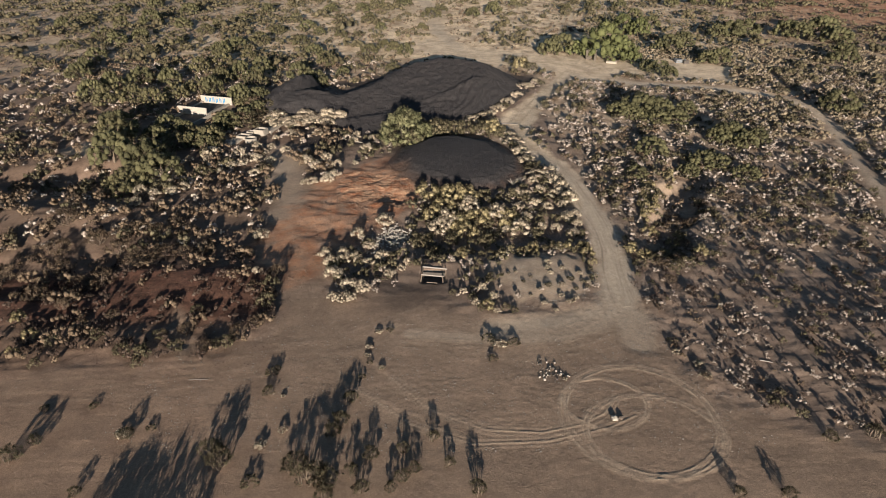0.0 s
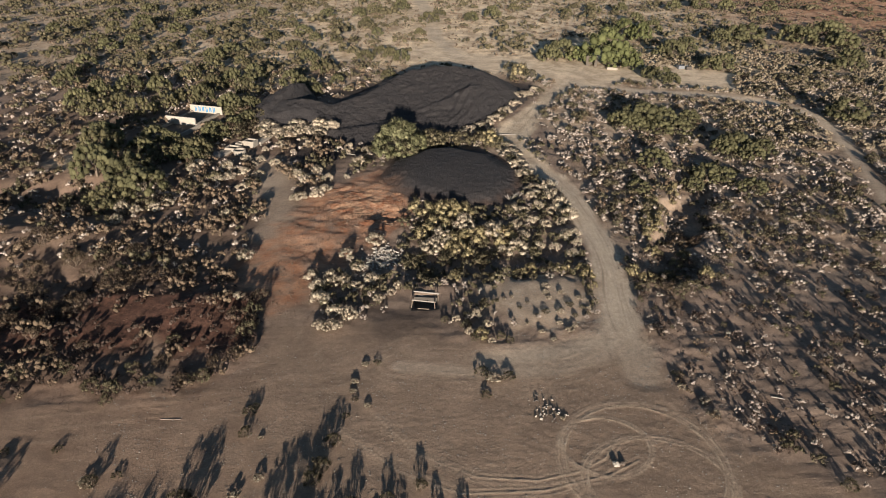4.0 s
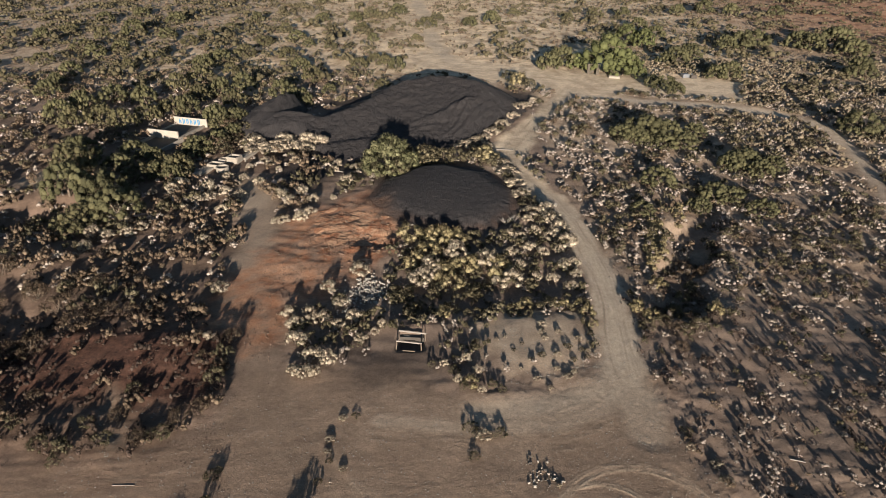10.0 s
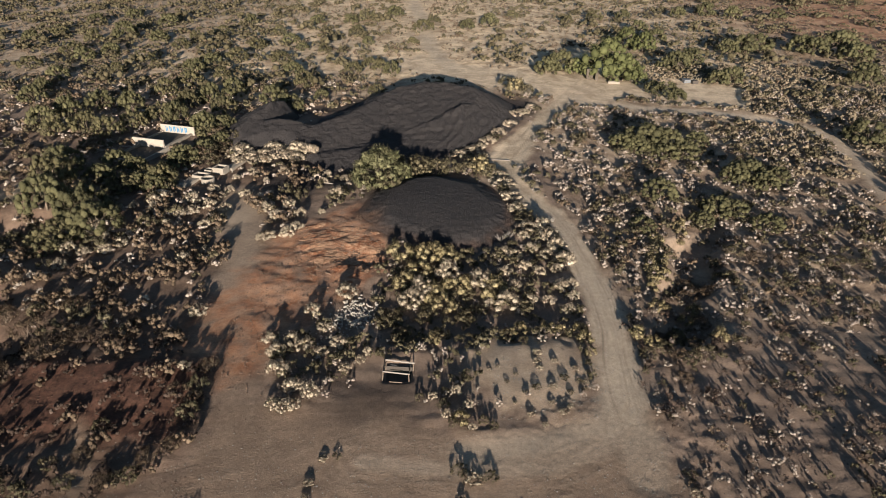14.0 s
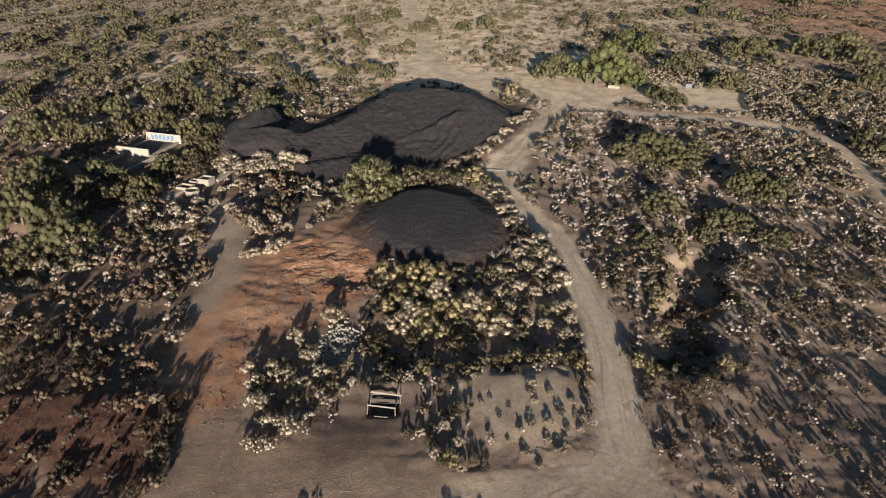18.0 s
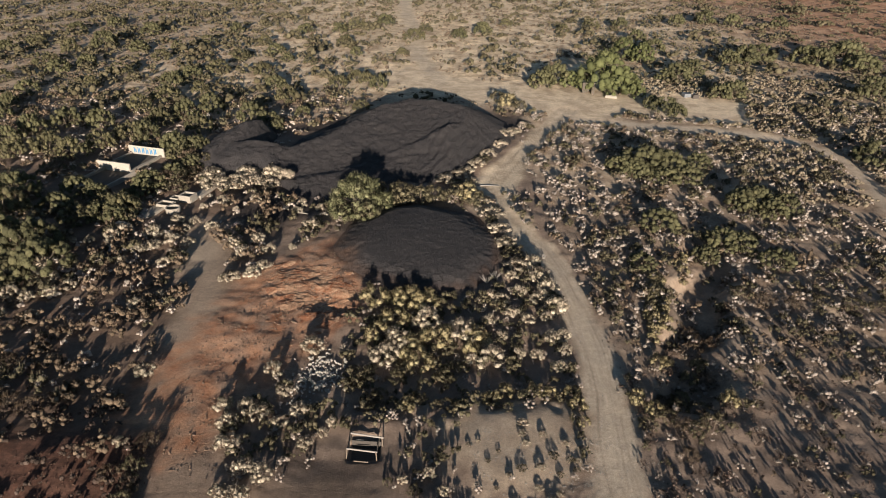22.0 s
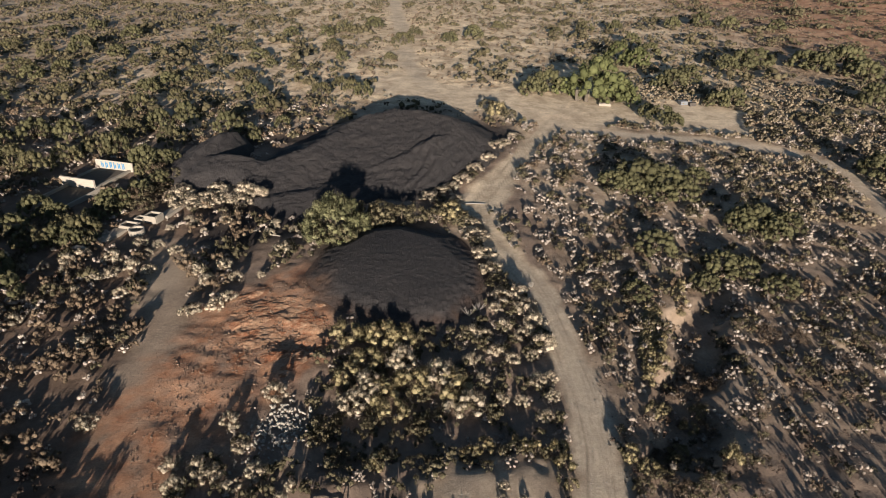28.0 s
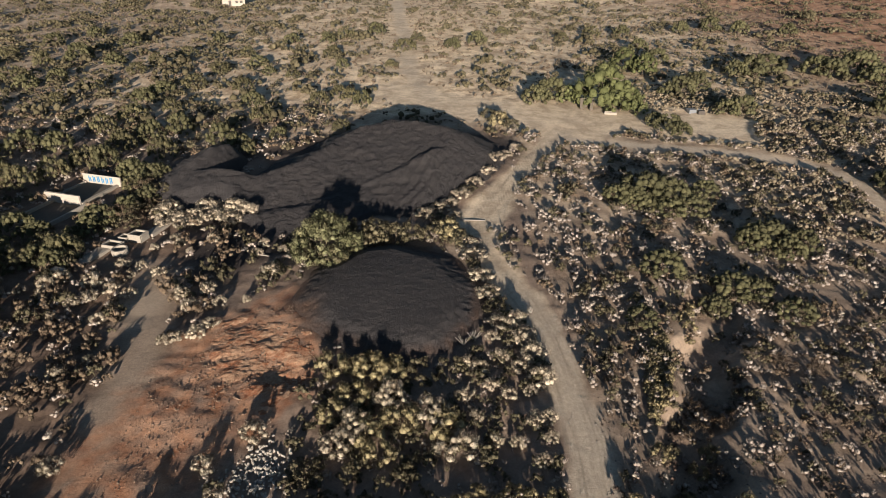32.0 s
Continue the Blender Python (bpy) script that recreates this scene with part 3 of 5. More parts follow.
PALE_LEFT = [
    (-36.3, 97.3, 2), (-35.4, 98.8, 1.8), (-31.4, 97.9, 2), (-28.8, 96.7, 1.8), (-26.2, 95.3, 1.6), (-30.3, 94.8, 1.7), (-31.6, 93.6, 1.6), (-26.6, 92.1, 1.6),
    (-27.4, 90.5, 1.4), (-35.8, 95.2, 1.6), (-35.3, 91.6, 1.3), (-32.3, 90.9, 1.2), (-40.6, 95.5, 1.3), (-38.9, 96.4, 1.2), (-41.5, 90.3, 1.8), (-38.6, 87.1, 1.5),
]
PALE_MID = [
    (-20.5, 95.1, 1.8), (-17.8, 96, 1.8), (-18.8, 92.8, 1.7), (-15.9, 93.5, 1.5), (-18.4, 87.2, 1.5), (-16.4, 87.7, 1.7), (-19.3, 86.7, 1.3), (-15.5, 89.3, 1.5),
    (-23.7, 84.5, 1.2), (-25.2, 84.1, 1.2), (-23.2, 84.7, 1.1), (-26.9, 81.3, 1.7), (-21.5, 70.4, 1.6), (-13.2, 94, 1), (-39.8, 78.9, 1.6), (-41.2, 83.6, 1.7),
    (-36.4, 79, 1.5), (-36.9, 83.7, 1.6), (-35.7, 85.1, 1.5), (-38.8, 82.5, 1.5), (-33.4, 67.8, 1), (-27.8, 67.9, 1), (-19.7, 61.2, 1),
]
PALE_ROW = [
    (-13.2, 65.9, 1.7), (-12.3, 63.7, 1.6), (-11.2, 65.6, 1.7), (-10.1, 65.1, 1.6), (-11.7, 61.6, 1.6), (-9.8, 59, 1.5), (-10, 56.5, 1.3), (-11.1, 56.9, 1.1),
    (-8.3, 58.4, 1.6), (-6.8, 65.3, 1.5), (-5.8, 61.9, 1.1), (-10.1, 70.6, 1.6), (-7.2, 73.9, 1.9), (-6.1, 73.1, 1.7), (-9.3, 56.7, 1.2), (-8.6, 67.9, 1.2),
    (-8.3, 64, 1.2),
]
CLUMP_A = [
    (-2.1, 82.2, 2.2), (1.4, 81.8, 2.4), (2.8, 81.6, 2.2), (-0, 78.7, 1.9), (-1.4, 76.6, 1.8), (0.5, 75.5, 1.9), (3.3, 78.7, 2), (4.5, 76.2, 2),
    (1.7, 74.5, 1.9), (-0.5, 73.3, 1.8), (2.8, 72.4, 1.8), (7.8, 75.4, 2.1), (6.9, 76.7, 2), (8.8, 73.3, 1.9), (-2.8, 70, 1.7), (-1.1, 67.4, 1.7),
    (2.9, 67.6, 1.7), (5, 70.6, 1.8), (0.8, 70.6, 1.7), (-0.6, 68.3, 1.6), (-2.4, 71.2, 1.5), (2, 66.5, 1.5), (5.1, 66.9, 1.5),
]
CLUMP_B = [
    (11.1, 82.9, 1.7), (13.2, 84.6, 1.7), (14.8, 82.8, 1.6), (16.7, 82.6, 1.5), (10.1, 83.7, 1.6), (12, 80.5, 1.5), (13.5, 79.3, 1.5), (15.4, 75.8, 1.6),
    (16.4, 75.9, 1.5), (12.1, 74.2, 1.3), (13.8, 73.9, 1.4), (15.5, 71.4, 1.3), (12.5, 87.3, 1.6), (14.4, 89.5, 1.5), (9.7, 79.4, 1.4), (10.6, 76.7, 1.4),
    (15.3, 79.4, 1.4), (16.4, 73.7, 1.3), (16.5, 81.2, 2.3), (16.1, 84.3, 2.5), (15.6, 87, 2.3), (15.1, 90, 2.2),
]
NEAR_TRESTLE = [
    (0.9, 58, 1), (2, 58.2, 0.9), (2.9, 57.1, 1.1), (4, 58.6, 1.2), (4.9, 56.9, 1.2), (3.2, 55.7, 1.1), (6.1, 55.2, 1), (6.9, 54.7, 0.9),
    (3.7, 54.8, 1), (4.3, 55.8, 1), (5.2, 54.3, 0.8), (12, 68.1, 1), (-4.6, 63, 1), (-4, 64, 1.2), (3, 58.8, 0.9),
]
YELLOW = [
    (25.8, 68.8, 1.5), (29.2, 73.9, 1.6), (29.5, 67.5, 1.6), (27.7, 72, 1.3), (24.8, 72.4, 1.6), (21.3, 67, 1.5), (22.4, 65.6, 1.4), (16.2, 66.2, 1.5),
    (16, 67.9, 1.3), (10.2, 68.5, 1.6), (13, 68.6, 1.6), (14.2, 67.9, 1.4), (8.9, 67.9, 1.2), (16.3, 64.2, 1), (4.3, 55.2, 1.2), (33, 91, 1.3), (33.6, 93.4, 1.2), (32.5, 89.4, 1.1), (28, 81.6, 1.2), (27.6, 79.6, 1.1), (34.3, 95.4, 1.2), (32.2, 92.4, 1.0), (28.6, 83.4, 1.1),
]
TREES_NEAR = [
    (-6.2, 104.1, 6.5), (-2.3, 108.4, 3), (-0.5, 109.4, 2.8), (1.3, 108.6, 2.6), (3.6, 109.3, 2.6), (6.4, 109.6, 2.4), (8.4, 110.4, 2.3), (-3.4, 106.6, 2.8), (9.8, 108.4, 1.9), (-8.1, 103.3, 2.2),
    (-4.9, 101.8, 2.2), (17.9, 157.7, 3), (16.5, 161.9, 2.4), (20.1, 155.9, 2.2),
]
TREES_RIGHT = [
    (33.6, 124.2, 3.4), (37.4, 125.4, 5.4), (41, 124.8, 4.6), (35.4, 122.8, 3.2), (47.2, 128, 3.2), (43, 121.4, 3.2), (39.6, 120.5, 3), (51.4, 161.2, 4),
    (53, 158.4, 3), (49.6, 165.2, 3), (49.5, 111.9, 4), (47.8, 111.4, 3.4), (51.1, 108.5, 3.2), (54.1, 110.6, 3.2), (33.5, 102.7, 3.4), (40.9, 99.6, 3),
    (42.8, 98.5, 2.6), (45.6, 94.6, 2.6), (78.2, 130.2, 5), (37.4, 96, 2.6), (28.2, 91.5, 2),
]
TREES_HUT = [
    (41.6, 177.4, 9.5), (45.2, 175.6, 6.5), (47.8, 172.8, 4.5), (34.6, 179.5, 4), (55, 214, 6), (58.7, 208, 6), (27, 175.5, 5), (30.6, 179, 6),
    (62.3, 189.1, 5), (67.3, 193.7, 5), (59.2, 187.9, 4), (86.7, 208.2, 6), (92.3, 212.3, 6), (81.6, 206.6, 5), (103.1, 208.4, 6),
    (105.1, 204.6, 6), (113.3, 207.7, 8), (112.6, 197.4, 6), (101.6, 172.9, 6), (66.8, 172, 4), (69.8, 171.8, 5), (64.6, 237, 5), (66, 222.9, 5),
]
TREES_LEFT = [
    (-51.8, 101.4, 6), (-43.5, 92.6, 6), (-49.2, 94.2, 6), (-40.4, 89, 5), (-35.9, 104.5, 5), (-38.3, 104.6, 4), (-35, 107.1, 4.5), (-47.1, 110.9, 4),
    (-50.6, 112, 4), (-44, 87, 4), (-55.6, 110.8, 5), (-41.7, 106.7, 3), (-37.7, 101.7, 3), (-35.6, 112.1, 4), (-44.1, 84.3, 4),
]
BELT_A = [
    (-69.9, 151.3, 5), (-58.5, 143.3, 5), (-55.6, 153.6, 5), (-52.9, 160.5, 5), (-34.8, 142.7, 5.5), (-39.2, 139.7, 5), (-31.8, 147.5, 5), (-27.9, 160.7, 5),
    (-20.9, 161.7, 4.5), (-15.6, 178.8, 4), (-9.8, 173.1, 4), (-39.9, 129.6, 5), (-48.2, 126.5, 5), (-61, 129.5, 5), (-70.5, 132.6, 5), (-74.1, 172.5, 4),
    (-98.1, 188.5, 5), (-41.3, 153.7, 5), (-45, 149.4, 5), (-27.4, 142.5, 4.5), (-30.6, 134.6, 5),
]
BELT_B = [
    (-26, 170.2, 4), (-18.8, 173, 4), (-12.6, 175.9, 4), (-17.9, 157.9, 4), (-22.6, 150.8, 3), (-11.8, 155.2, 3), (-7.5, 159.7, 3), (-47.2, 136.1, 5),
    (-47.8, 143.4, 5), (-59.3, 136, 5), (-69.3, 139.5, 5), (-83.6, 157.4, 4), (-60.1, 153.6, 5), (-55.7, 126.5, 5), (-53.1, 131.1, 5), (-34.4, 132, 4.5),
    (-42.6, 126.5, 5), (-50.2, 136.1, 5), (-59.8, 123.5, 5), (-65, 127.9, 5), (-32.9, 172.9, 4), (-36.2, 160.7, 5), (-48, 167.4, 4),
]
BELT_C = [
    (-14.7, 257.5, 5), (-23.7, 251.4, 5), (-28.2, 242.9, 4), (-39, 242.7, 4), (-47, 222.6, 4), (-23.8, 222.9, 4), (-90.9, 217, 6), (-86.6, 239.4, 5),
    (-97.7, 210.8, 5), (-96.1, 195.4, 5), (-68.9, 213.6, 4), (-4.1, 230, 5), (-1, 243.2, 4), (9.6, 232.8, 4), (-6.5, 208.4, 3), (-36, 200.5, 3),
    (-18.9, 208.3, 3), (-60.7, 242.5, 4), (17, 240.5, 5), (25.5, 256.3, 4), (55.9, 264.8, 5), (65.8, 264.9, 5), (87.6, 271.6, 5), (99, 275.3, 6),
    (106.7, 268.8, 6), (121.2, 265, 5), (44.6, 255.5, 4),
]
CREOSOTE = [
    (-16, 34.8, 2.4), (-16.9, 35.8, 2), (-9.3, 33.4, 2.6), (-10.5, 34.4, 2.2), (-8.1, 33, 2.4), (-8, 38.9, 1.8), (-8.4, 37.7, 1.7), (-5.3, 35.5, 1.5),
    (-6.5, 33.9, 1.5), (-2.9, 33.5, 1.3), (-2, 34.3, 1.2), (-0.8, 37.4, 1.2), (-3, 36.2, 1.2), (-14.2, 42.5, 1.2), (-7.4, 41.6, 1.5), (2.3, 32.3, 1.7),
    (-23.8, 37.6, 1.3), (-30.2, 36.9, 1.4), (-31.1, 35.3, 1.8), (0.4, 34.8, 1.2), (-14.2, 45.6, 0.8), (28.7, 37.3, 1.4), (32.3, 37.8, 1.6), (23.3, 32, 1.3),
    (19.9, 32.1, 1.2), (-3.6, 32.5, 1.2), (-5.6, 32.4, 1.4), (-8.1, 31.8, 1.8), (-25, 32.1, 1),
]
RED_MOUND = [
    (-19, 50.9, 1.8), (-17.7, 51.9, 1.7), (-19.6, 49.2, 1.6), (-21.3, 48.4, 1.6), (-23.9, 48.4, 1.5), (-26.5, 47.5, 1.6), (-28.4, 47.9, 1.6), (-31.7, 50.2, 1.5),
    (-34.1, 52, 1.5), (-35.4, 49.3, 1.4), (-37.9, 50.2, 1.4), (-38.1, 47.8, 1.2), (-26, 50.2, 1.4), (-23.8, 51.1, 1.4), (-17.5, 55.6, 2), (-17.7, 58.8, 2),
    (-17.6, 61.3, 1.8), (-19.2, 58, 1.6), (-40.4, 52.8, 1.6), (-37.1, 54.8, 1.6), (-31.4, 53, 1.4), (-23.7, 54, 1.4), (-35.3, 46.2, 1.1), (-26.5, 46.2, 1.1),
]
TUFTS = [
    (-6, 51.2, 0.6), (-5, 51.4, 0.6), (-6.7, 48.8, 0.6), (-6.7, 47.6, 0.5), (-6.4, 46.6, 0.5), (-5.3, 45.8, 0.5), (-6.9, 44.6, 0.6), (4.1, 50, 1.1),
    (5.1, 49.2, 1), (6.3, 49.4, 1), (4.3, 47.1, 0.7), (-14.6, 45.1, 1), (-27.8, 41, 0.7), (-31.5, 40.7, 0.6), (-22.3, 38.5, 0.6), (-24.2, 37.8, 0.8),
    (-12.2, 38.2, 0.7), (-13.5, 36.7, 0.8), (-13.4, 33.1, 1), (-13, 42.2, 0.4), (10.2, 44.4, 0.4), (22.1, 44.8, 0.9), (22, 46.4, 0.8), (20.7, 48.1, 0.8),
    (20.8, 49.8, 0.8),
]
HEAP_EDGE = [
    (16.2, 137.1, 1.2), (14.4, 132.2, 1.2), (12.2, 127.5, 1.3), (10.1, 123.3, 1.3), (8.4, 120.7, 1.2), (7, 118.2, 1.2), (11.1, 124.9, 1.1), (5.2, 116.2, 1.2),
    (9.1, 116, 1), (6.5, 115.3, 1.1), (11, 107.9, 1.2), (11.5, 104.4, 1.3), (12.1, 99.2, 1.3), (12.6, 95.6, 1.2), (13.1, 92.4, 1.2), (13.5, 89.8, 1.1),
    (14.2, 87.8, 1), (18.1, 140.8, 1), (20, 144.5, 1),
]
TANK_TREES = [
    (-38, 113.7, 3.2), (-38, 111.2, 2.8), (-37.5, 124.9, 3), (-34.5, 121.2, 2.6), (-35.9, 117.5, 2.6), (-34.1, 110.4, 2.4), (-34.2, 107.7, 2.2), (-36.3, 105.6, 2.6),
    (-37.8, 104.3, 2.8), (-39.9, 102.8, 2.6), (-42.4, 101.1, 2.8), (-36.3, 128.7, 3), (-39.5, 131.3, 3), (-44.4, 110.3, 2.4), (-47.2, 104.8, 3), (-50.3, 113.8, 3),
    (-39.5, 109.3, 2),
]
PALE_HEAP_TWO = [
    (-31.2, 116.5, 1.6), (-30.1, 117.8, 1.7), (-25.4, 118.5, 1.7), (-23.7, 118, 1.6), (-21.7, 116.7, 1.5), (-20.4, 116.3, 1.3),
    (-28.2, 114.6, 1.5), (-26.6, 115.6, 1.5), (-24.3, 114.6, 1.5), (-29.4, 113.4, 1.3), (-26.9, 112.9, 1.3), (-22.5, 115.3, 1.4), (-25.2, 113.5, 1.3),
]
EAST_DARK = [
    (29.9, 80.3, 1.6), (30.8, 78.8, 1.7), (32.1, 77.4, 1.7), (29, 75.8, 1.7), (29.4, 72, 1.6), (26.6, 66.5, 1.6), (24.1, 64.1, 1.5), (23.2, 64.8, 1.4),
    (26.8, 64.3, 1.5), (38.2, 86.7, 1.7), (40.5, 85.7, 1.7), (43.3, 84.9, 1.6), (46.8, 85.5, 1.7), (49.8, 85, 1.6), (52.6, 84.4, 1.6), (34.8, 81.2, 1.6),
    (23.8, 68, 1.5), (24.6, 66.4, 1.5), (25.1, 63.5, 1.4), (21.5, 64.1, 1.3), (23.8, 60.7, 1.3),
]
BELT_D = [
    (-116.5, 213.1, 4), (-113.2, 222, 4), (-89.2, 187.4, 4), (-85.4, 194.2, 4), (-72.6, 184.4, 4), (-97.8, 178, 4), (-85.3, 167.1, 4), (-55.1, 181.4, 4),
    (-50.2, 187.8, 4), (-48.6, 203, 3.5), (-69.3, 201.6, 4), (-80, 213.5, 4), (-111.2, 242, 4), (-103.4, 253.5, 4), (-64, 223.7, 3.5), (-41.2, 210.9, 3.5),
    (-80.4, 147.9, 4.5), (-65.3, 144.1, 4.5), (-57.1, 175.5, 4), (-38.5, 185.7, 3.5), (-29.4, 196.9, 3),
]
DARK_SLOPE = [(-42, 63, 2.4), (-38, 59.5, 2.2), (-35.5, 60, 2.0), (-33, 63.5, 2.2), (-41, 57, 2.0), (-44, 67, 2.4), (-36.5, 67, 2.2), (-31.5, 66, 1.8), (-47, 62, 2.6), (-29, 65.5, 1.6), (-40, 69, 2.0), (-46, 73, 2.4), (-34, 71, 1.8), (-27, 68, 1.5)]
KNOLL = [(7.7, 62, 0.4), (8.3, 60, 0.4), (9.2, 61, 0.35), (11.2, 62.8, 0.7), (11.4, 61.8, 0.6), (12.8, 62.8, 0.6), (13.3, 60.5, 0.7), (14.6, 60.2, 0.6), (15.2, 60.2, 0.5), (15.6, 61.4, 0.6), (13.6, 58.7, 0.6), (10.8, 59.2, 0.7), (9.8, 58.6, 0.5), (8.8, 57.4, 0.4), (11.9, 57.4, 0.6), (12.7, 56.3, 0.7), (10, 56, 0.6), (11, 54.9, 0.5), (13.3, 56.9, 0.6), (6.9, 61.7, 0.4), (12.2, 59.3, 0.7), (14.9, 59.3, 0.5), (14.5, 61.8, 0.6), (10.4, 66, 1.0), (11.4, 63.9, 0.9)]


def lump_shape(sides, rings, seed):
    """An uneven rounded lump of unit radius: its vertices and triangles."""
    r = np.random.default_rng(seed)
    v, f = [], []
    for k in range(rings):
        lat = -0.55 + (1.35 + 0.55) * k / rings
        for i in range(sides):
            a = 6.2832 * (i + 0.5 * (k % 2)) / sides
            v.append((math.cos(lat) * math.cos(a), math.cos(lat) * math.sin(a), math.sin(lat)))
    v.append((0, 0, 1.0))
    for k in range(rings - 1):
        for i in range(sides):
            j, p, q = (i + 1) % sides, k * sides, (k + 1) * sides
            f += [(p + i, p + j, q + i), (p + j, q + j, q + i)] if k % 2 == 0 else [(p + i, p + j, q + j), (p + i, q + j, q + i)]
    for i in range(sides):
        f.append(((rings - 1) * sides + i, (rings - 1) * sides + (i + 1) % sides, rings * sides))
    v = np.array(v) * r.uniform(0.78, 1.2, (len(v), 1))
    return v, np.array(f)


LUMPS_FINE = [lump_shape(8, 4, 300 + k) for k in range(5)]
LUMPS_MID = [lump_shape(6, 2, 320 + k) for k in range(5)]
LUMPS_FAR = [lump_shape(5, 2, 340 + k) for k in range(5)]


def leaf_cloud(r, tufts, leaves, leaf, up=0.25, fill=0.5, lump=0.0, lumps=LUMPS_FINE, blade=False):
    """Leaves as small bent quads round tufts (x, y, z, radius), each with a dense inner lump: vertices, triangles, clump value, shading normal."""
    vs, fs, cs, ns, k = [], [], [], [], 0
    for tx, ty, tz, tr in tufts:
        clump = r.uniform(0, 1)
        if lump:
            lv, lf = lumps[r.integers(0, len(lumps))]
            t = r.uniform(0, 6.283)
            turned = np.stack([lv[:, 0] * math.cos(t) - lv[:, 1] * math.sin(t), lv[:, 0] * math.sin(t) + lv[:, 1] * math.cos(t), lv[:, 2]], -1)
            vs.append(np.array([tx, ty, tz]) + turned * tr * lump)
            fs.append(lf + k)
            k += len(lv)
            cs.append(np.full(len(lv), clump))
            ns.append(turned / np.linalg.norm(turned, axis=1, keepdims=True))
        if not leaves:
            continue
        d = r.normal(size=(leaves, 3))
        d[:, 2] = d[:, 2] + up
        d /= np.linalg.norm(d, axis=1, keepdims=True)
        lobes = 1 + 0.3 * np.sin(d @ r.normal(size=(3, 2)) * 3.5 + r.uniform(0, 6.3, 2)).sum(1, keepdims=True)
        c = np.array([tx, ty, tz]) + d * tr * r.uniform(0.75, 1.3, 3) * lobes * r.uniform(fill, 1.0, (leaves, 1))
        n = d + r.normal(size=(leaves, 3)) * 0.3
        n /= np.linalg.norm(n, axis=1, keepdims=True)
        a = np.cross(n, r.normal(size=(leaves, 3)))
        a /= np.linalg.norm(a, axis=1, keepdims=True)
        b = np.cross(n, a)
        s = leaf * r.uniform(0.6, 1.35, (leaves, 1))
        if blade:
            u = d * 0.55 + np.array([0, 0, 0.75]) + r.normal(size=(leaves, 3)) * 0.3
            u /= np.linalg.norm(u, axis=1, keepdims=True)
            w = np.cross(u, d + r.normal(size=(leaves, 3)) * 0.3)
            w /= np.linalg.norm(w, axis=1, keepdims=True) + 1e-6
            q = np.stack([c - w * s * 0.45 - u * s, c + w * s * 0.45 - u * s, c + w * s * 0.3 + u * s * 1.5, c - w * s * 0.3 + u * s * 1.5], 1)
        else:
            q = np.stack([c - a * s - b * s * 0.5, c + a * s - b * s * 0.6, c + a * s * 0.8 + b * s * 0.6 + n * s * 0.2, c - a * s * 0.9 + b * s * 0.5], 1)
        vs.append(q.reshape(-1, 3))
        i = k + 4 * np.arange(leaves)[:, None]
        fs.append(np.concatenate([i + np.array([0, 1, 2]), i + np.array([0, 2, 3])]))
        k += 4 * leaves
        cs.append(np.full(4 * leaves, clump))
        soft = d * 0.6 + n * 0.7 + np.array([tx, ty, tz * 0.7]) * 0.9
        ns.append(np.repeat(soft / np.linalg.norm(soft, axis=1, keepdims=True), 4, axis=0))
    return np.concatenate(vs), np.concatenate(fs), np.concatenate(cs), np.concatenate(ns)


def leaf_mesh(name, v, f, clump, normals, material):
    me = mesh_of(name, v, f, material)
    me.shade_smooth()
    me.attributes.new("clump", "FLOAT", "POINT").data.foreach_set("value", np.asarray(clump, np.float32))
    me.normals_split_custom_set_from_vertices(np.asarray(normals, np.float32))
    return me


def stem_arrays(r, tips, base=0.12, thick=0.02, sides=3):
    """Thin tapered stems from near the root to each tip."""
    v, q = [], []
    for tip in tips:
        tip = np.asarray(tip, float)
        root = np.array([r.normal() * base, r.normal() * base, -0.1])
        mid = root * 0.5 + tip * 0.5 + np.array([tip[0] * 0.12, tip[1] * 0.12, -0.05])
        k0 = len(v)
        for p, w in ((root, thick), (mid, thick * 0.7), (tip, thick * 0.3)):
            for i in range(sides):
                a = 6.2832 * i / sides
                v.append((p[0] + w * math.cos(a), p[1] + w * math.sin(a), p[2]))
        for ring in range(2):
            for i in range(sides):
                j = (i + 1) % sides
                q.append((k0 + ring * sides + i, k0 + ring * sides + j, k0 + ring * sides + sides + j, k0 + ring * sides + sides + i))
    return np.array(v), np.array(q)


def dome_tufts(r, n, width, low, high, size):
    """Tufts spread over a rounded, uneven bush of unit height."""
    out = []
    for k in range(n):
        a, u = r.uniform(0, 6.283), math.sqrt(r.uniform(0, 1))
        rad = width * u
        z = low + (high - low) * math.sqrt(max(0.0, 1 - u * u * 0.85)) * (r.uniform(0.8, 1.08) if u < 0.62 else r.uniform(0.3, 1.0))
        out.append((rad * math.cos(a), rad * math.sin(a), z, size * r.uniform(0.7, 1.3)))
    return out


def shrub(name, label, leaf_material, seed, n=14, width=0.62, low=0.2, high=0.82, tuft=0.2, leaves=34, leaf=0.05, stems=8, category="shrub", fill=0.7, lump=0.8, blade=False):
    """One bush of unit height at the origin, of stems and crown."""
    r = np.random.default_rng(seed)
    root = new(name)
    tufts = dome_tufts(r, n, width, low, high, tuft)
    part("crown", leaf_mesh("crown", *leaf_cloud(r, tufts, leaves, leaf, fill=fill, lump=lump, blade=blade), leaf_material), None, root)
    v, q = stem_arrays(r, [t[:3] for t in tufts[:stems]])
    part("woody_base", mesh_of("woody_base", v, q, BARK), None, root, "grey woody stems")["kind"] = "stuff"
    return tagged(root, label, category)


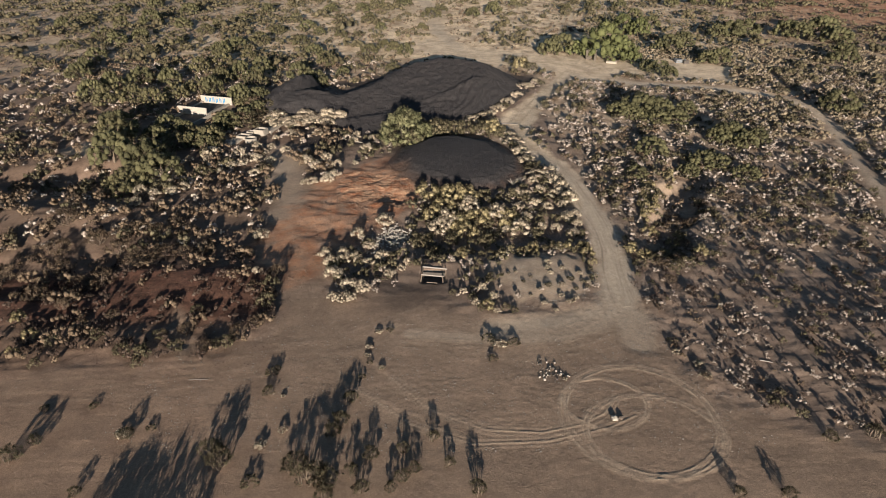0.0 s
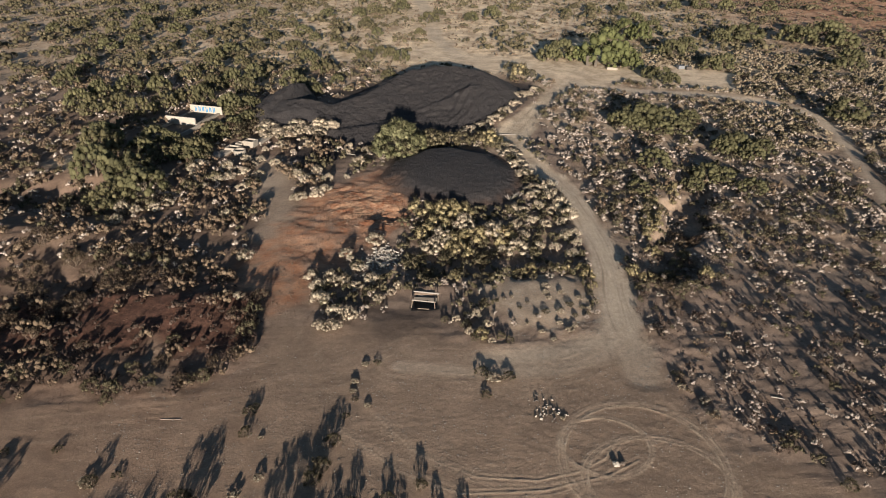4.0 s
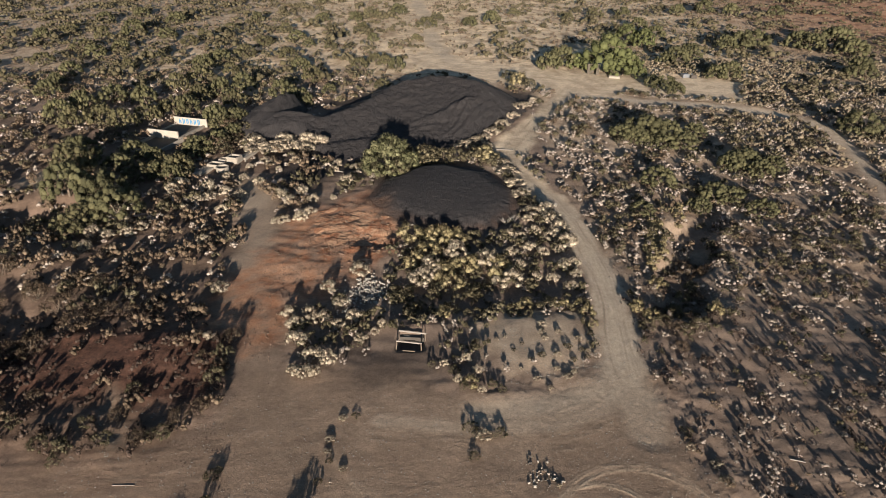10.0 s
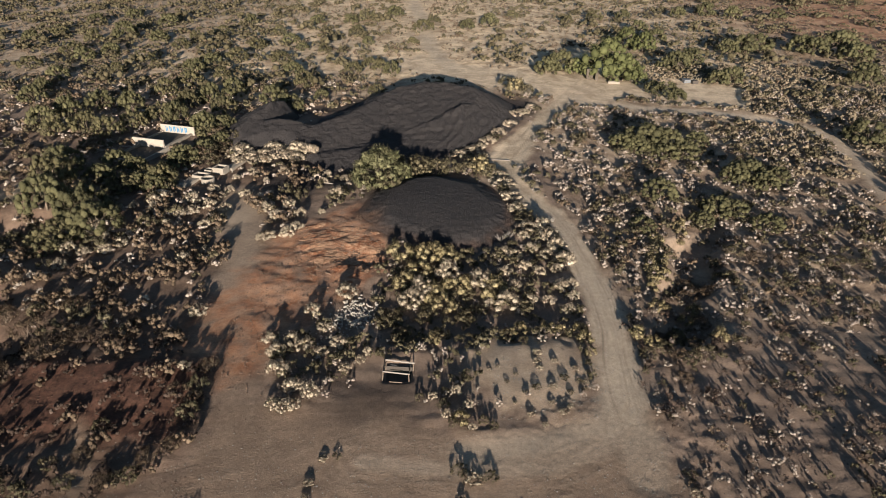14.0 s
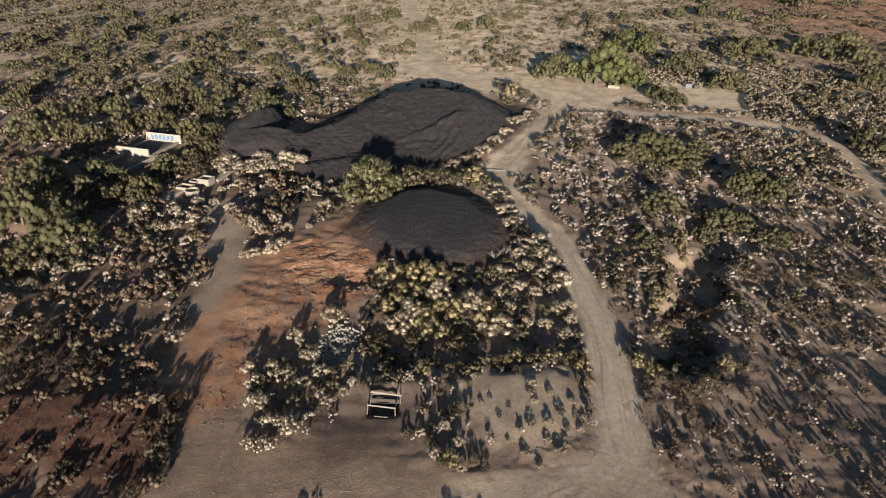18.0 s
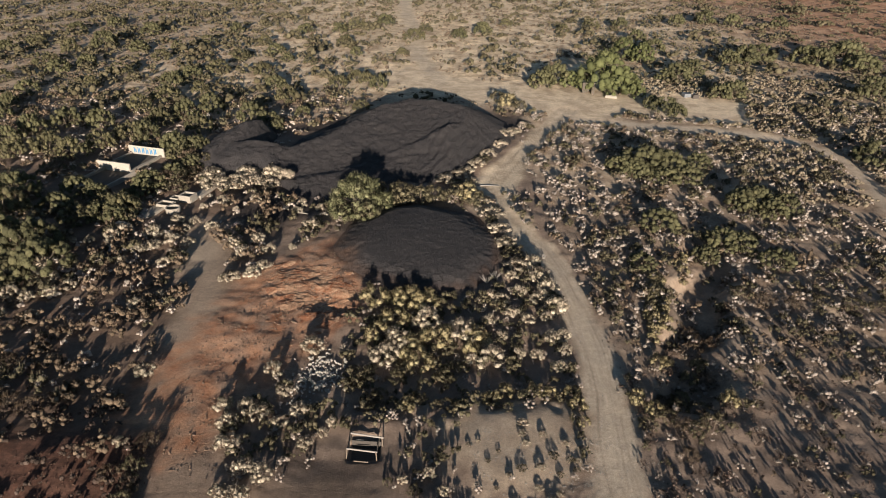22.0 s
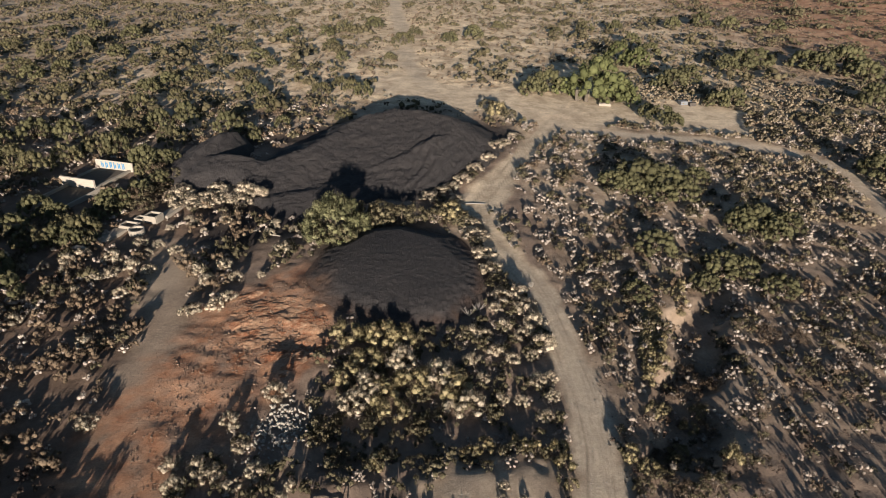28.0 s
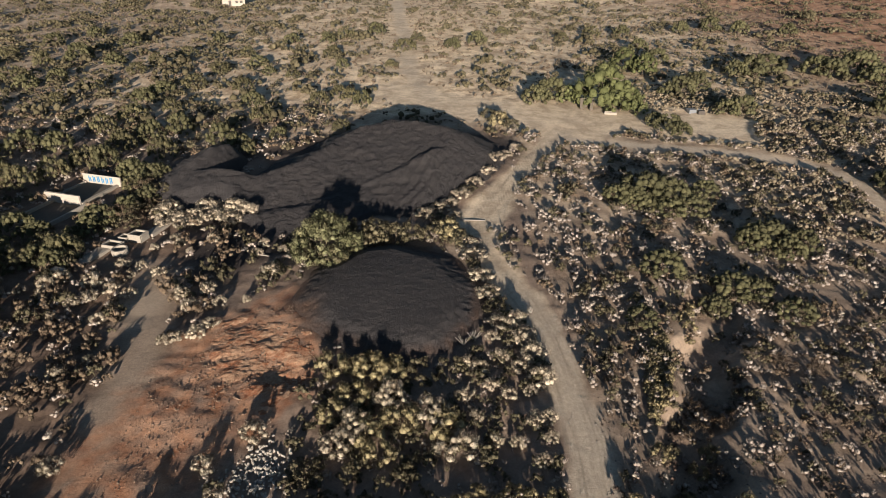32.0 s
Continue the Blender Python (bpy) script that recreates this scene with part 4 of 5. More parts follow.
def tree(name, label, leaf_material, seed, n=26, width=0.62, low=0.3, high=0.84, tuft=0.17, leaves=60, leaf=0.032, category="tree", lump=0.85, fill=0.7, blade=False):
    """A low desert tree of unit height: a forked trunk, limbs and a ragged crown."""
    r = np.random.default_rng(seed)
    root = new(name)
    tufts = dome_tufts(r, n, width, low, high, tuft)
    for k in range(n // 3):
        a = r.uniform(0, 6.283)
        tufts.append((width * 0.95 * math.cos(a), width * 0.95 * math.sin(a), r.uniform(0.12, 0.34), tuft * r.uniform(0.6, 1.0)))
    part("crown", leaf_mesh("crown", *leaf_cloud(r, tufts, leaves, leaf, fill=fill, lump=lump, blade=blade), leaf_material), None, root)
    bm = bmesh.new()
    for k in range(3):
        a = r.uniform(0, 6.283)
        beam(bm, (0.02 * math.cos(a), 0.02 * math.sin(a), -0.03), (0.14 * math.cos(a), 0.14 * math.sin(a), 0.38), 0.03, 6, 0.6)
    part("trunk", bm, BARK, root, "grey forked trunk")
    bm = bmesh.new()
    for t in tufts[:10]:
        beam(bm, (t[0] * 0.25, t[1] * 0.25, 0.3), (t[0] * 0.9, t[1] * 0.9, t[2]), 0.013, 4, 0.4)
    part("branching", bm, TWIG_BARK, root, "dark thin limbs")
    return tagged(root, label, category)


def plant(protos, places, group, spread=1.0, sink=0.03, grow=1.0):
    for k, (x, y, h) in enumerate(places):
        h *= grow
        if abs(x + 6.2) < 1.9 and abs(y - 70.6) < 3.1:
            continue  # the pale stones lie bare
        if -36.6 < x < -28 and 102 < y < 112.5 and h > 1.9:
            continue  # the troughs too
        if abs(x + 45.6 - 0.27 * (y - 120)) < 3.9 + 0.3 * h and 111 < y < 129.5:
            continue  # the tanks stand clear
        p = protos[(k * 7 + int(abs(x) * 10)) % len(protos)]
        w = h * spread * rng.uniform(0.9, 1.15)
        m = Matrix.Translation((x, y, on_ground(x, y) - sink * h)) @ Matrix.Rotation(rng.uniform(0, 6.283), 4, "Z")
        ob = copy_thing(p, m)
        ob.scale = (w, w * rng.uniform(0.9, 1.1), h)
        ob["group"] = group


def drop(ob):
    for o in (*ob.children_recursive, ob):
        bpy.data.objects.remove(o)


pale = [shrub("pale_brush", "cream-topped rounded desert brush in dry flower", PALE_LEAF, s, 26, 0.66, 0.2, 0.84, 0.2, 125, 0.026, fill=0.5, lump=0.52, blade=True) for s in (1, 2, 3)]
yellow = [shrub("yellow_brush", "yellowish rounded desert brush among dark scrub", YELLOW_LEAF, s, 24, 0.66, 0.2, 0.84, 0.21, 130, 0.026, fill=0.5, lump=0.52, blade=True) for s in (4, 5)]
olive = [shrub("olive_shrub", "low olive-brown desert shrub", OLIVE_LEAF, s, 28, 0.72, 0.18, 0.84, 0.17, 80, 0.024, fill=0.4, lump=0.42, blade=True) for s in (6, 7)]
brown = [shrub("dry_shrub", "dry brown twiggy desert shrub", BROWN_LEAF, s, 24, 0.72, 0.18, 0.84, 0.2, 90, 0.022, 18, fill=0.15, lump=0.2, blade=True) for s in (8, 9)]
creosote = [shrub("creosote_bush", "upright sparse creosote bush with thin stems", OLIVE_LEAF, s, 30, 0.5, 0.25, 0.95, 0.13, 80, 0.02, 24, fill=0.2, lump=0.2, blade=True) for s in (10, 11)]
grey_tree = [tree("willow_tree", "bushy grey-green tree behind the low slag heap", GREY_LEAF, 12, 120, 0.62, 0.1, 0.86, 0.1, 190, 0.0125, lump=0.3, fill=0.15, blade=True)]
green = [tree("mesquite_tree", "dark green spreading mesquite tree", GREEN_LEAF, s, 56, 0.82, 0.16, 0.82, 0.175, 105, 0.013, lump=0.55, fill=0.4) for s in (13, 14, 15)]
dull = [tree("acacia_tree", "olive-brown thin-leaved acacia tree", DULL_LEAF, s, 54, 0.8, 0.16, 0.82, 0.165, 95, 0.0125, lump=0.5, fill=0.4) for s in (18, 19)]
bright = [tree("shade_tree", "bright green leafy tree beside the upper yard", BRIGHT_LEAF, s, 60, 0.64, 0.2, 0.88, 0.165, 110, 0.0125, lump=0.55, fill=0.4) for s in (16, 17)]

plant(pale, PALE_HEAP, "brush beside the slag dump", 1.2, grow=0.9)
plant(pale, PALE_TANK, "brush round the troughs", grow=0.75)
plant(pale, PALE_LEFT, "brush below the tanks", grow=0.78)
plant(pale, PALE_MID, "brush along the side track", grow=0.8)
plant(pale, PALE_ROW, "brush round the red slope", 1.05, grow=0.78)
plant(yellow + yellow + pale, [p for p in CLUMP_A if p[1] > 71.5], "brush in front of the low heap", 1.15, grow=0.98)
plant(olive + yellow + olive, [p for p in CLUMP_A if p[1] <= 71.5], "brush in front of the low heap", 1.05, grow=0.7)
plant(pale, CLUMP_B, "brush along the road", grow=0.75)
plant(pale + olive, NEAR_TRESTLE, "brush round the pit", 0.8, grow=0.75)
plant(yellow, YELLOW, "yellow brush by the road", grow=0.8)
plant(grey_tree, TREES_NEAR[:1], "trees", 0.95, grow=0.92)
plant(olive + olive + yellow[:1], TREES_NEAR[1:], "shrubs between the heaps", 1.1)
plant(green, TREES_RIGHT, "trees east of the road", 1.0, grow=0.9)
plant(bright, TREES_HUT[:6], "trees at the upper yard", 0.9)
plant(green, TREES_HUT[6:], "trees at the upper yard", 0.85, grow=0.9)
plant(green + dull, TREES_LEFT, "trees round the tanks", 0.85, grow=0.85)
plant(green + dull, [p for k, p in enumerate(BELT_A) if k % 4], "trees behind the dump", 0.72, grow=0.85)
plant(green + dull, [p for k, p in enumerate(BELT_B) if k % 3], "trees behind the dump", 0.72, grow=0.85)
plant(green + dull, BELT_C, "far trees", 0.8, grow=0.85)
plant(pale + olive, HEAP_EDGE, "brush along the heap edge", 1.65)
plant(green + dull, TANK_TREES, "trees round the tanks", 0.9)
plant(pale, PALE_HEAP_TWO, "brush beside the slag dump", 1.15, grow=0.95)
plant(olive + brown, EAST_DARK, "dark shrubs in the eastern hollow", 1.3, grow=0.72)
plant(green + dull, BELT_D, "far trees", 0.9, grow=0.9)
plant(creosote, CREOSOTE, "bushes in the lower yard", 1.2, grow=0.68)
plant(brown + olive + brown + olive + yellow[:1], RED_MOUND, "shrubs on the red bank", 0.9, grow=0.75)
plant(brown, [(-21, 26, 2.4), (-18.8, 25, 2.8), (-16.8, 26.5, 2.2), (-20, 28, 1.9), (-22.4, 27, 2.0)], "bushes in the lower yard", 0.9)
plant(olive + brown, [(-34, 113, 1.8), (-33.2, 115.5, 1.7), (-34.6, 117, 2.2), (-33.4, 119, 1.8), (-35.2, 120, 2.2), (-33, 122.4, 1.6), (-36, 115, 2.2), (-35.4, 123.5, 2.0)], "shrubs round the tanks", 1.2)
plant(brown, DARK_SLOPE, "dark shrubs on the western slope", 1.2, grow=0.85)
plant(olive + pale, KNOLL, "tufts on the bare knoll", 1.15, grow=0.65)
plant(olive + pale + olive, TUFTS, "tufts in the lower yard", 1.6, grow=0.55)

# ---- scattered scrub, too many to count ----


def scatter(name, label, material, places, heights, seed, kinds=6, n=5, width=0.6, tuft=0.3, leaves=10, leaf=0.13, fill=0.5, lump=0.62, lumps=LUMPS_MID, blade=False):
    """Joined small bushes at given places, of a few shapes."""
    r = np.random.default_rng(seed)
    pick = r.integers(0, kinds, len(places))
    turn, grow = r.uniform(0, 6.283, len(places)), r.uniform(0.85, 1.25, len(places))
    tone = r.uniform(-0.25, 0.25, len(places))
    z = ground_height(places[:, 0], places[:, 1])
    vs, fs, cs, ns, at = [], [], [], [], 0
    for k in range(kinds):
        sv, sf, sc, sn = leaf_cloud(r, dome_tufts(r, n, width, 0.25, 0.8, tuft), leaves, leaf, fill=fill, lump=lump, lumps=lumps, blade=blade)
        s = np.where(pick == k)[0]
        h, c, d = heights[s][:, None], np.cos(turn[s])[:, None], np.sin(turn[s])[:, None]
        x, y = sv[None, :, 0], sv[None, :, 1]
        w = h * grow[s][:, None]
        vs.append(np.stack([places[s, 0][:, None] + w * (c * x - d * y), places[s, 1][:, None] + w * (d * x + c * y), z[s][:, None] + h * (sv[None, :, 2] - 0.05)], -1).reshape(-1, 3))
        fs.append((sf[None] + at + len(sv) * np.arange(len(s))[:, None, None]).reshape(-1, 3))
        cs.append((sc[None] + tone[s][:, None]).ravel())
        ns.append(np.stack([c * sn[None, :, 0] - d * sn[None, :, 1], d * sn[None, :, 0] + c * sn[None, :, 1], sn[None, :, 2] + 0 * c], -1).reshape(-1, 3))
        at += len(sv) * len(s)
    return tagged(new(name, leaf_mesh(name, np.concatenate(vs), np.concatenate(fs), np.concatenate(cs), np.concatenate(ns), material)), label, "scrub", kind="stuff")


def open_places(r, count, x0, x1, y0, y1, keep):
    p = np.stack([r.uniform(x0, x1, count), r.uniform(y0, y1, count)], -1)
    x, y = p.T
    clear = (line_distance(x, y, ROAD) > 1.9 + 0.4 * waves(x, y, 3, 68, 2)) & (line_distance(x, y, BRANCH) > 1.5 + 1.5 * smooth(132, 144, y)) & (line_distance(x, y, LEFT_TRACK) > 2.0 + 0.9 * waves(x, y, 4, 69, 2)) & (inside_depth(x, y, YARD) < -0.3) & (inside_depth(x, y, UPPER_YARD) < 0) & (line_distance(x, y, FAR_PATH) > 2.5)
    clear &= (inside_depth(x, y, SMALL_HEAP) < -0.5) & (inside_depth(x, y, RED_SLOPE) < -0.5) & (inside_depth(x, y, BARE_KNOLL) < 0.5 + 0.9 * waves(x, y, 3, 49, 2))
    clear &= ~((heap_height(x, y) > -0.3) & (x > -40) & (x < 26) & (y > 106) & (y < 165))
    clear &= ~((np.abs(x + 45.6 - 0.27 * (y - 120)) < 3.8) & (np.abs(y - 120.4) < 9)) & ~((np.abs(x + 32) < 3) & (np.abs(y - 108) < 7)) & ~((np.abs(x + 1.2) < 3) & (np.abs(y - 60.5) < 3))
    clear &= np.hypot((x + 24.4 + 0.4 * (y - 51)) / 1.3, (y - 51) / 4.3) > 1
    clear &= ~((np.abs(x - 40.5) < 5) & (y > 178) & (y < 212))
    clear &= ~((np.abs(x + 6.2) < 2.1) & (np.abs(y - 70.5) < 3.3))
    clear &= ~((y < 65) & (x < -15) & (x > -60) & (r.uniform(0, 1, count) < 0.64))
    return p[clear & (r.uniform(0, 1, count) < keep(x, y))]


def east(x, y):
    return smooth(17, 21, x) * (0.5 + 0.5 * waves(x, y, 9, 61, 2)) * (0.7 + 0.3 * smooth(56, 84, y))


def west(x, y):
    return smooth(-14, -18, x) * (0.5 + 0.6 * waves(x, y, 12, 62, 2))


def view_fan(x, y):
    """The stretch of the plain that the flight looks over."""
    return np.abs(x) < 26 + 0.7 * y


r = np.random.default_rng(71)
p = open_places(r, 13000, 18, 100, 28, 165, east)
scatter("sage_scrub", "pale grey sage tufts on the eastern slope", SAGE_LEAF, p, (0.34 + 0.6 * r.uniform(0, 1, len(p)) ** 1.6) * (0.66 + 0.34 * smooth(55, 85, p[:, 1])), 72, n=5, leaves=13, tuft=0.31, leaf=0.078, width=0.6, blade=True)
p = open_places(r, 1500, 24, 32, 74, 91, lambda x, y: np.hypot((x - 26.0 - 0.29 * (y - 78)) / 1.2, (y - 83) / 7) < 1)
scatter("pale_grass", "tufts of pale dry grass on a narrow bank", YELLOW_LEAF, p, r.uniform(0.3, 0.6, len(p)), 88, n=5, leaves=16, tuft=0.28, leaf=0.09, blade=True)
p = open_places(r, 2300, 18, 95, 28, 165, east)
scatter("brown_scrub", "dry brown scrub on the eastern slope", BROWN_LEAF, p, r.uniform(0.5, 1.15, len(p)) * (0.6 + 0.4 * smooth(60, 95, p[:, 1])), 73, n=7, leaves=12, tuft=0.24, leaf=0.071, blade=True)
p = open_places(r, 900, 19, 62, 28, 84, lambda x, y: east(x, y) * smooth(88, 70, y) * 1.3)
scatter("twiggy_scrub", "dark twiggy scrub on the near eastern slope", TWIG_LEAF, p, r.uniform(0.35, 0.85, len(p)), 85, n=6, leaves=14, tuft=0.26, leaf=0.065, width=0.7, fill=0.4, lump=0.4, blade=True)
p = open_places(r, 2500, 18, 95, 28, 165, east)
scatter("olive_scrub", "olive desert scrub on the eastern slope", OLIVE_LEAF, p, r.uniform(0.6, 1.4, len(p)) * (0.6 + 0.4 * smooth(60, 95, p[:, 1])), 74, n=8, leaves=14, tuft=0.24, leaf=0.080, blade=True)
p = open_places(r, 3400, -95, -14, 67, 165, west)
scatter("sage_scrub", "pale grey sage tufts on the western slope", SAGE_LEAF, p, r.uniform(0.35, 0.85, len(p)), 75, n=5, leaves=16, tuft=0.31, leaf=0.075, blade=True)
p = open_places(r, 3900, -95, -14, 46, 165, lambda x, y: west(x, y) * (1 - 0.45 * smooth(95, 115, y)))
scatter("brown_scrub", "dry brown scrub on the western slope", BROWN_LEAF, p, r.uniform(0.6, 1.6, len(p)), 76, n=8, leaves=14, tuft=0.24, leaf=0.061, blade=True)
p = open_places(r, 1300, -44, -15, 47, 66, lambda x, y: 0.6 + 0.5 * waves(x, y, 4, 86, 2))
scatter("twiggy_scrub", "dark twiggy scrub on the red bank", TWIG_LEAF, p, r.uniform(0.3, 0.9, len(p)), 87, n=6, leaves=14, tuft=0.28, leaf=0.068, width=0.65, blade=True)
p = open_places(r, 1900, -95, -14, 46, 190, lambda x, y: west(x, y) * (1 - 0.6 * smooth(100, 115, y)) * (0.4 + 0.6 * smooth(78, 92, y)))
scatter("olive_scrub", "olive desert scrub on the western slope", OLIVE_LEAF, p, r.uniform(0.7, 1.8, len(p)), 77, n=8, leaves=15, tuft=0.24, leaf=0.072, blade=True)
p = open_places(r, 1000, -13, 17, 60, 112, lambda x, y: 0.8 + 0 * x)
scatter("low_scrub", "mixed low scrub between the tracks", OLIVE_LEAF, p, r.uniform(0.4, 1.1, len(p)), 78, n=7, leaves=16, tuft=0.26, leaf=0.080, blade=True)
p = open_places(r, 700, -13, 17, 56, 112, lambda x, y: 0.8 + 0 * x)
scatter("sage_scrub", "pale sage tufts between the tracks", SAGE_LEAF, p, r.uniform(0.3, 0.7, len(p)), 79, n=6, leaves=18, tuft=0.28, leaf=0.065, blade=True)
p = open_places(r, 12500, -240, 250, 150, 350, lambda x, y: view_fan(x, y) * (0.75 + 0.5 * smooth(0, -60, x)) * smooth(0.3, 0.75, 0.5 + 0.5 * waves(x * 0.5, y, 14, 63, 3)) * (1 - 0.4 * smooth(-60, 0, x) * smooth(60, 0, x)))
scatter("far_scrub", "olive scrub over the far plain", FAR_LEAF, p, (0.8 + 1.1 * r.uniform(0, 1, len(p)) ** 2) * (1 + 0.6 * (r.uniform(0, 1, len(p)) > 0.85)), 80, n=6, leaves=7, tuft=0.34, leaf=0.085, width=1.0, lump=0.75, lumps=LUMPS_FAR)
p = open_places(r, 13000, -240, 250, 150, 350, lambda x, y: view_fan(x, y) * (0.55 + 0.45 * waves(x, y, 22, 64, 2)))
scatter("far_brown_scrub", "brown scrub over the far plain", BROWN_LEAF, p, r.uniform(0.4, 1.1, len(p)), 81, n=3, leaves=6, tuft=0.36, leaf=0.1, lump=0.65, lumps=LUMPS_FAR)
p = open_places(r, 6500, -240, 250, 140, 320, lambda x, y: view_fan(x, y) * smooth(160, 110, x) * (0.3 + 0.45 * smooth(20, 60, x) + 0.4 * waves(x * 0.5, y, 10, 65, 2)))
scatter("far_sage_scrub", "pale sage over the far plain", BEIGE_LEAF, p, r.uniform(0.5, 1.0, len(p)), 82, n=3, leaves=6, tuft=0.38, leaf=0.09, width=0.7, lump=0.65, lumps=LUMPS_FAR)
p = open_places(r, 3600, 52, 135, 112, 190, lambda x, y: 0.6 + 0.6 * waves(x, y, 9, 67, 2))
scatter("beige_scrub", "rounded beige brush beyond the branch track", BEIGE_LEAF, p, r.uniform(0.6, 1.3, len(p)), 84, n=4, leaves=8, tuft=0.36, leaf=0.075, width=0.65, lump=0.65, lumps=LUMPS_FAR)
p = open_places(r, 2500, -250, 260, 350, 900, lambda x, y: 0.5 + 0.5 * waves(x, y, 60, 66, 2))
scatter("distant_scrub", "scrub fading over the distant plain", OLIVE_LEAF, p, r.uniform(1.0, 2.4, len(p)), 83, n=3, leaves=0, tuft=0.42, lumps=LUMPS_FAR)

# ---- the things that people built ----


def tank_wall(name, root, x, y, sx, sy, z0, z1, material, seed, label=""):
    return part(name, box(bmesh.new(), x, y, (z0 + z1) / 2, sx, sy, z1 - z0, 0, 0.03, 0.05, seed), material, root, label)


def concrete_tanks():
    root = new("concrete_tank")
    root.matrix_world = pose(TANK_AT[0], TANK_AT[1], float(ground_height(*TANK_AT)), 0, 0, TANK_TURN)
    back = tank_wall("back_wall", root, 0.1, 7.5, 6.9, 0.26, -0.3, 1.5, WHITEWASH, 1, "whitewashed wall with blue graffiti")
    tank_wall("middle_wall", root, 0, 0, 6.1, 0.3, -0.3, 1.5, WHITEWASH, 2, "whitewashed front wall")
    tank_wall("side_wall", root, 2.9, 3.75, 0.5, 7.1, -0.3, 0.38, CONCRETE, 3)
    tank_wall("side_wall", root, -2.9, 3.75, 0.3, 7.1, -0.3, 0.38, CONCRETE, 4)
    # both floors: shade inside the tanks is painted as dark colour
    tank_wall("floor", root, 0, 3.75, 5.5, 7.1, -0.35, 0.12, CONCRETE_DARK, 5)
    tank_wall("floor", root, 1.2, -3.6, 5.6, 6.8, -0.35, 0.1, CONCRETE_DARK, 6)
    tank_wall("front_rim", root, 1.4, -7.2, 6.0, 0.3, -0.3, 0.5, WHITEWASH, 7)
    tank_wall("side_rim", root, 4.1, -3.6, 0.3, 6.9, -0.3, 0.55, WHITEWASH, 8)
    tank_wall("side_rim", root, -1.7, -3.6, 0.3, 6.9, -0.3, 0.55, CONCRETE, 9)
    for k in range(6):
        bm = bmesh.new()
        x, w = -1.95 + k * 0.78, 0.46
        for dx, dz, sx, sz in ((-w / 2, 0, 0.16, 0.95 + 0.1 * (k % 2)), (w * 0.1, 0.1 * (k % 3) - 0.1, 0.2, 0.6 + 0.12 * (k % 3))):
            box(bm, x + dx, 7.35, 0.78 + dz * 0.85, sx, 0.012, sz, 0, 0, 0.02, k)
        part("graffiti_mark", bm, BLUE_PAINT, back, "blue sprayed graffiti stroke")
    return tagged(root, "ruined whitewashed concrete tanks with blue graffiti", "tank")


def open_box(bm, cx, cy, z0, z1, sx, sy, wall, rz):
    c, s = math.cos(radians(rz)), math.sin(radians(rz))
    for dx, dy, wx, wy in ((0, sy / 2 - wall / 2, sx, wall), (0, -sy / 2 + wall / 2, sx, wall), (sx / 2 - wall / 2, 0, wall, sy - 2 * wall), (-sx / 2 + wall / 2, 0, wall, sy - 2 * wall)):
        box(bm, cx + c * dx - s * dy, cy + s * dx + c * dy, (z0 + z1) / 2, wx, wy, z1 - z0, rz, 0.03, 0.03, cx + dx)
    return bm


def trough(x, y, sx, sy, top, rz, label):
    root = new("water_trough")
    root.matrix_world = pose(x, y, float(ground_height(x, y)), 0, 0, 0)
    part("wall", open_box(bmesh.new(), 0, 0, -0.2, top, sx, sy, 0.2, rz), CONCRETE, root)
    part("bottom", box(bmesh.new(), 0, 0, 0.12, sx - 0.42, sy - 0.42, 0.2, rz, 0, 0.01), CONCRETE_DARK, root, "dark floor")
    return tagged(root, label, "trough", "concrete troughs")


def round_trough(x, y, radius, top):
    root = new("round_trough")
    root.matrix_world = pose(x, y, float(ground_height(x, y)))
    bm = bmesh.new()
    n, rings = 28, []
    for rad, z in ((radius, -0.2), (radius, top - 0.04), (radius - 0.04, top), (radius - 0.2, top), (radius - 0.22, top - 0.04), (radius - 0.22, 0.2)):
        rings.append([bm.verts.new((rad * math.cos(6.2832 * i / n), rad * math.sin(6.2832 * i / n), z)) for i in range(n)])
    for u, w in zip(rings, rings[1:]):
        for i in range(n):
            bm.faces.new((u[i], u[(i + 1) % n], w[(i + 1) % n], w[i]))
    bm.faces.new(rings[-1])
    part("wall", bm, CONCRETE, root)
    return tagged(root, "round pale concrete trough beside the square ones", "trough", "concrete troughs")


def slab(name, label, x, y, sx, sy, h, rz, material=None, z=0.0):
    root = new(name, None)
    root.matrix_world = pose(x, y, float(ground_height(x, y)) + z, 0, 0, rz)
    part("block", box(bmesh.new(), 0, 0, h / 2 - 0.1, sx, sy, h + 0.2, 0, 0.05, 0.09, x), material or CONCRETE, root)
    return tagged(root, label, "slab")


concrete_tanks()
trough(-31.0, 109.4, 1.9, 1.7, 0.95, -16, "pale square concrete trough with dark inside")
trough(-33.3, 107.2, 2.2, 1.6, 0.6, -16, "low square concrete trough with dark inside")
trough(-32.6, 109.2, 1.3, 1.2, 0.6, -16, "narrow concrete trough beside the square one")
round_trough(-31.8, 105.7, 1.0, 0.75)
slab("concrete_slab", "long broken concrete slab under the troughs", -34.9, 104.6, 1.8, 4.2, 0.25, -20)
slab("concrete_slab", "concrete walkway beside the troughs", -29.2, 114.0, 1.4, 7.5, 0.35, -16)
slab("wall_stub", "pale crumbling masonry stub in the brush", -36.2, 99.8, 1.7, 0.9, 1.0, -22, CONCRETE)
slab("wall_stub", "low broken masonry stub beside the taller one", -35.0, 99.0, 1.1, 0.8, 0.6, 8, CONCRETE)


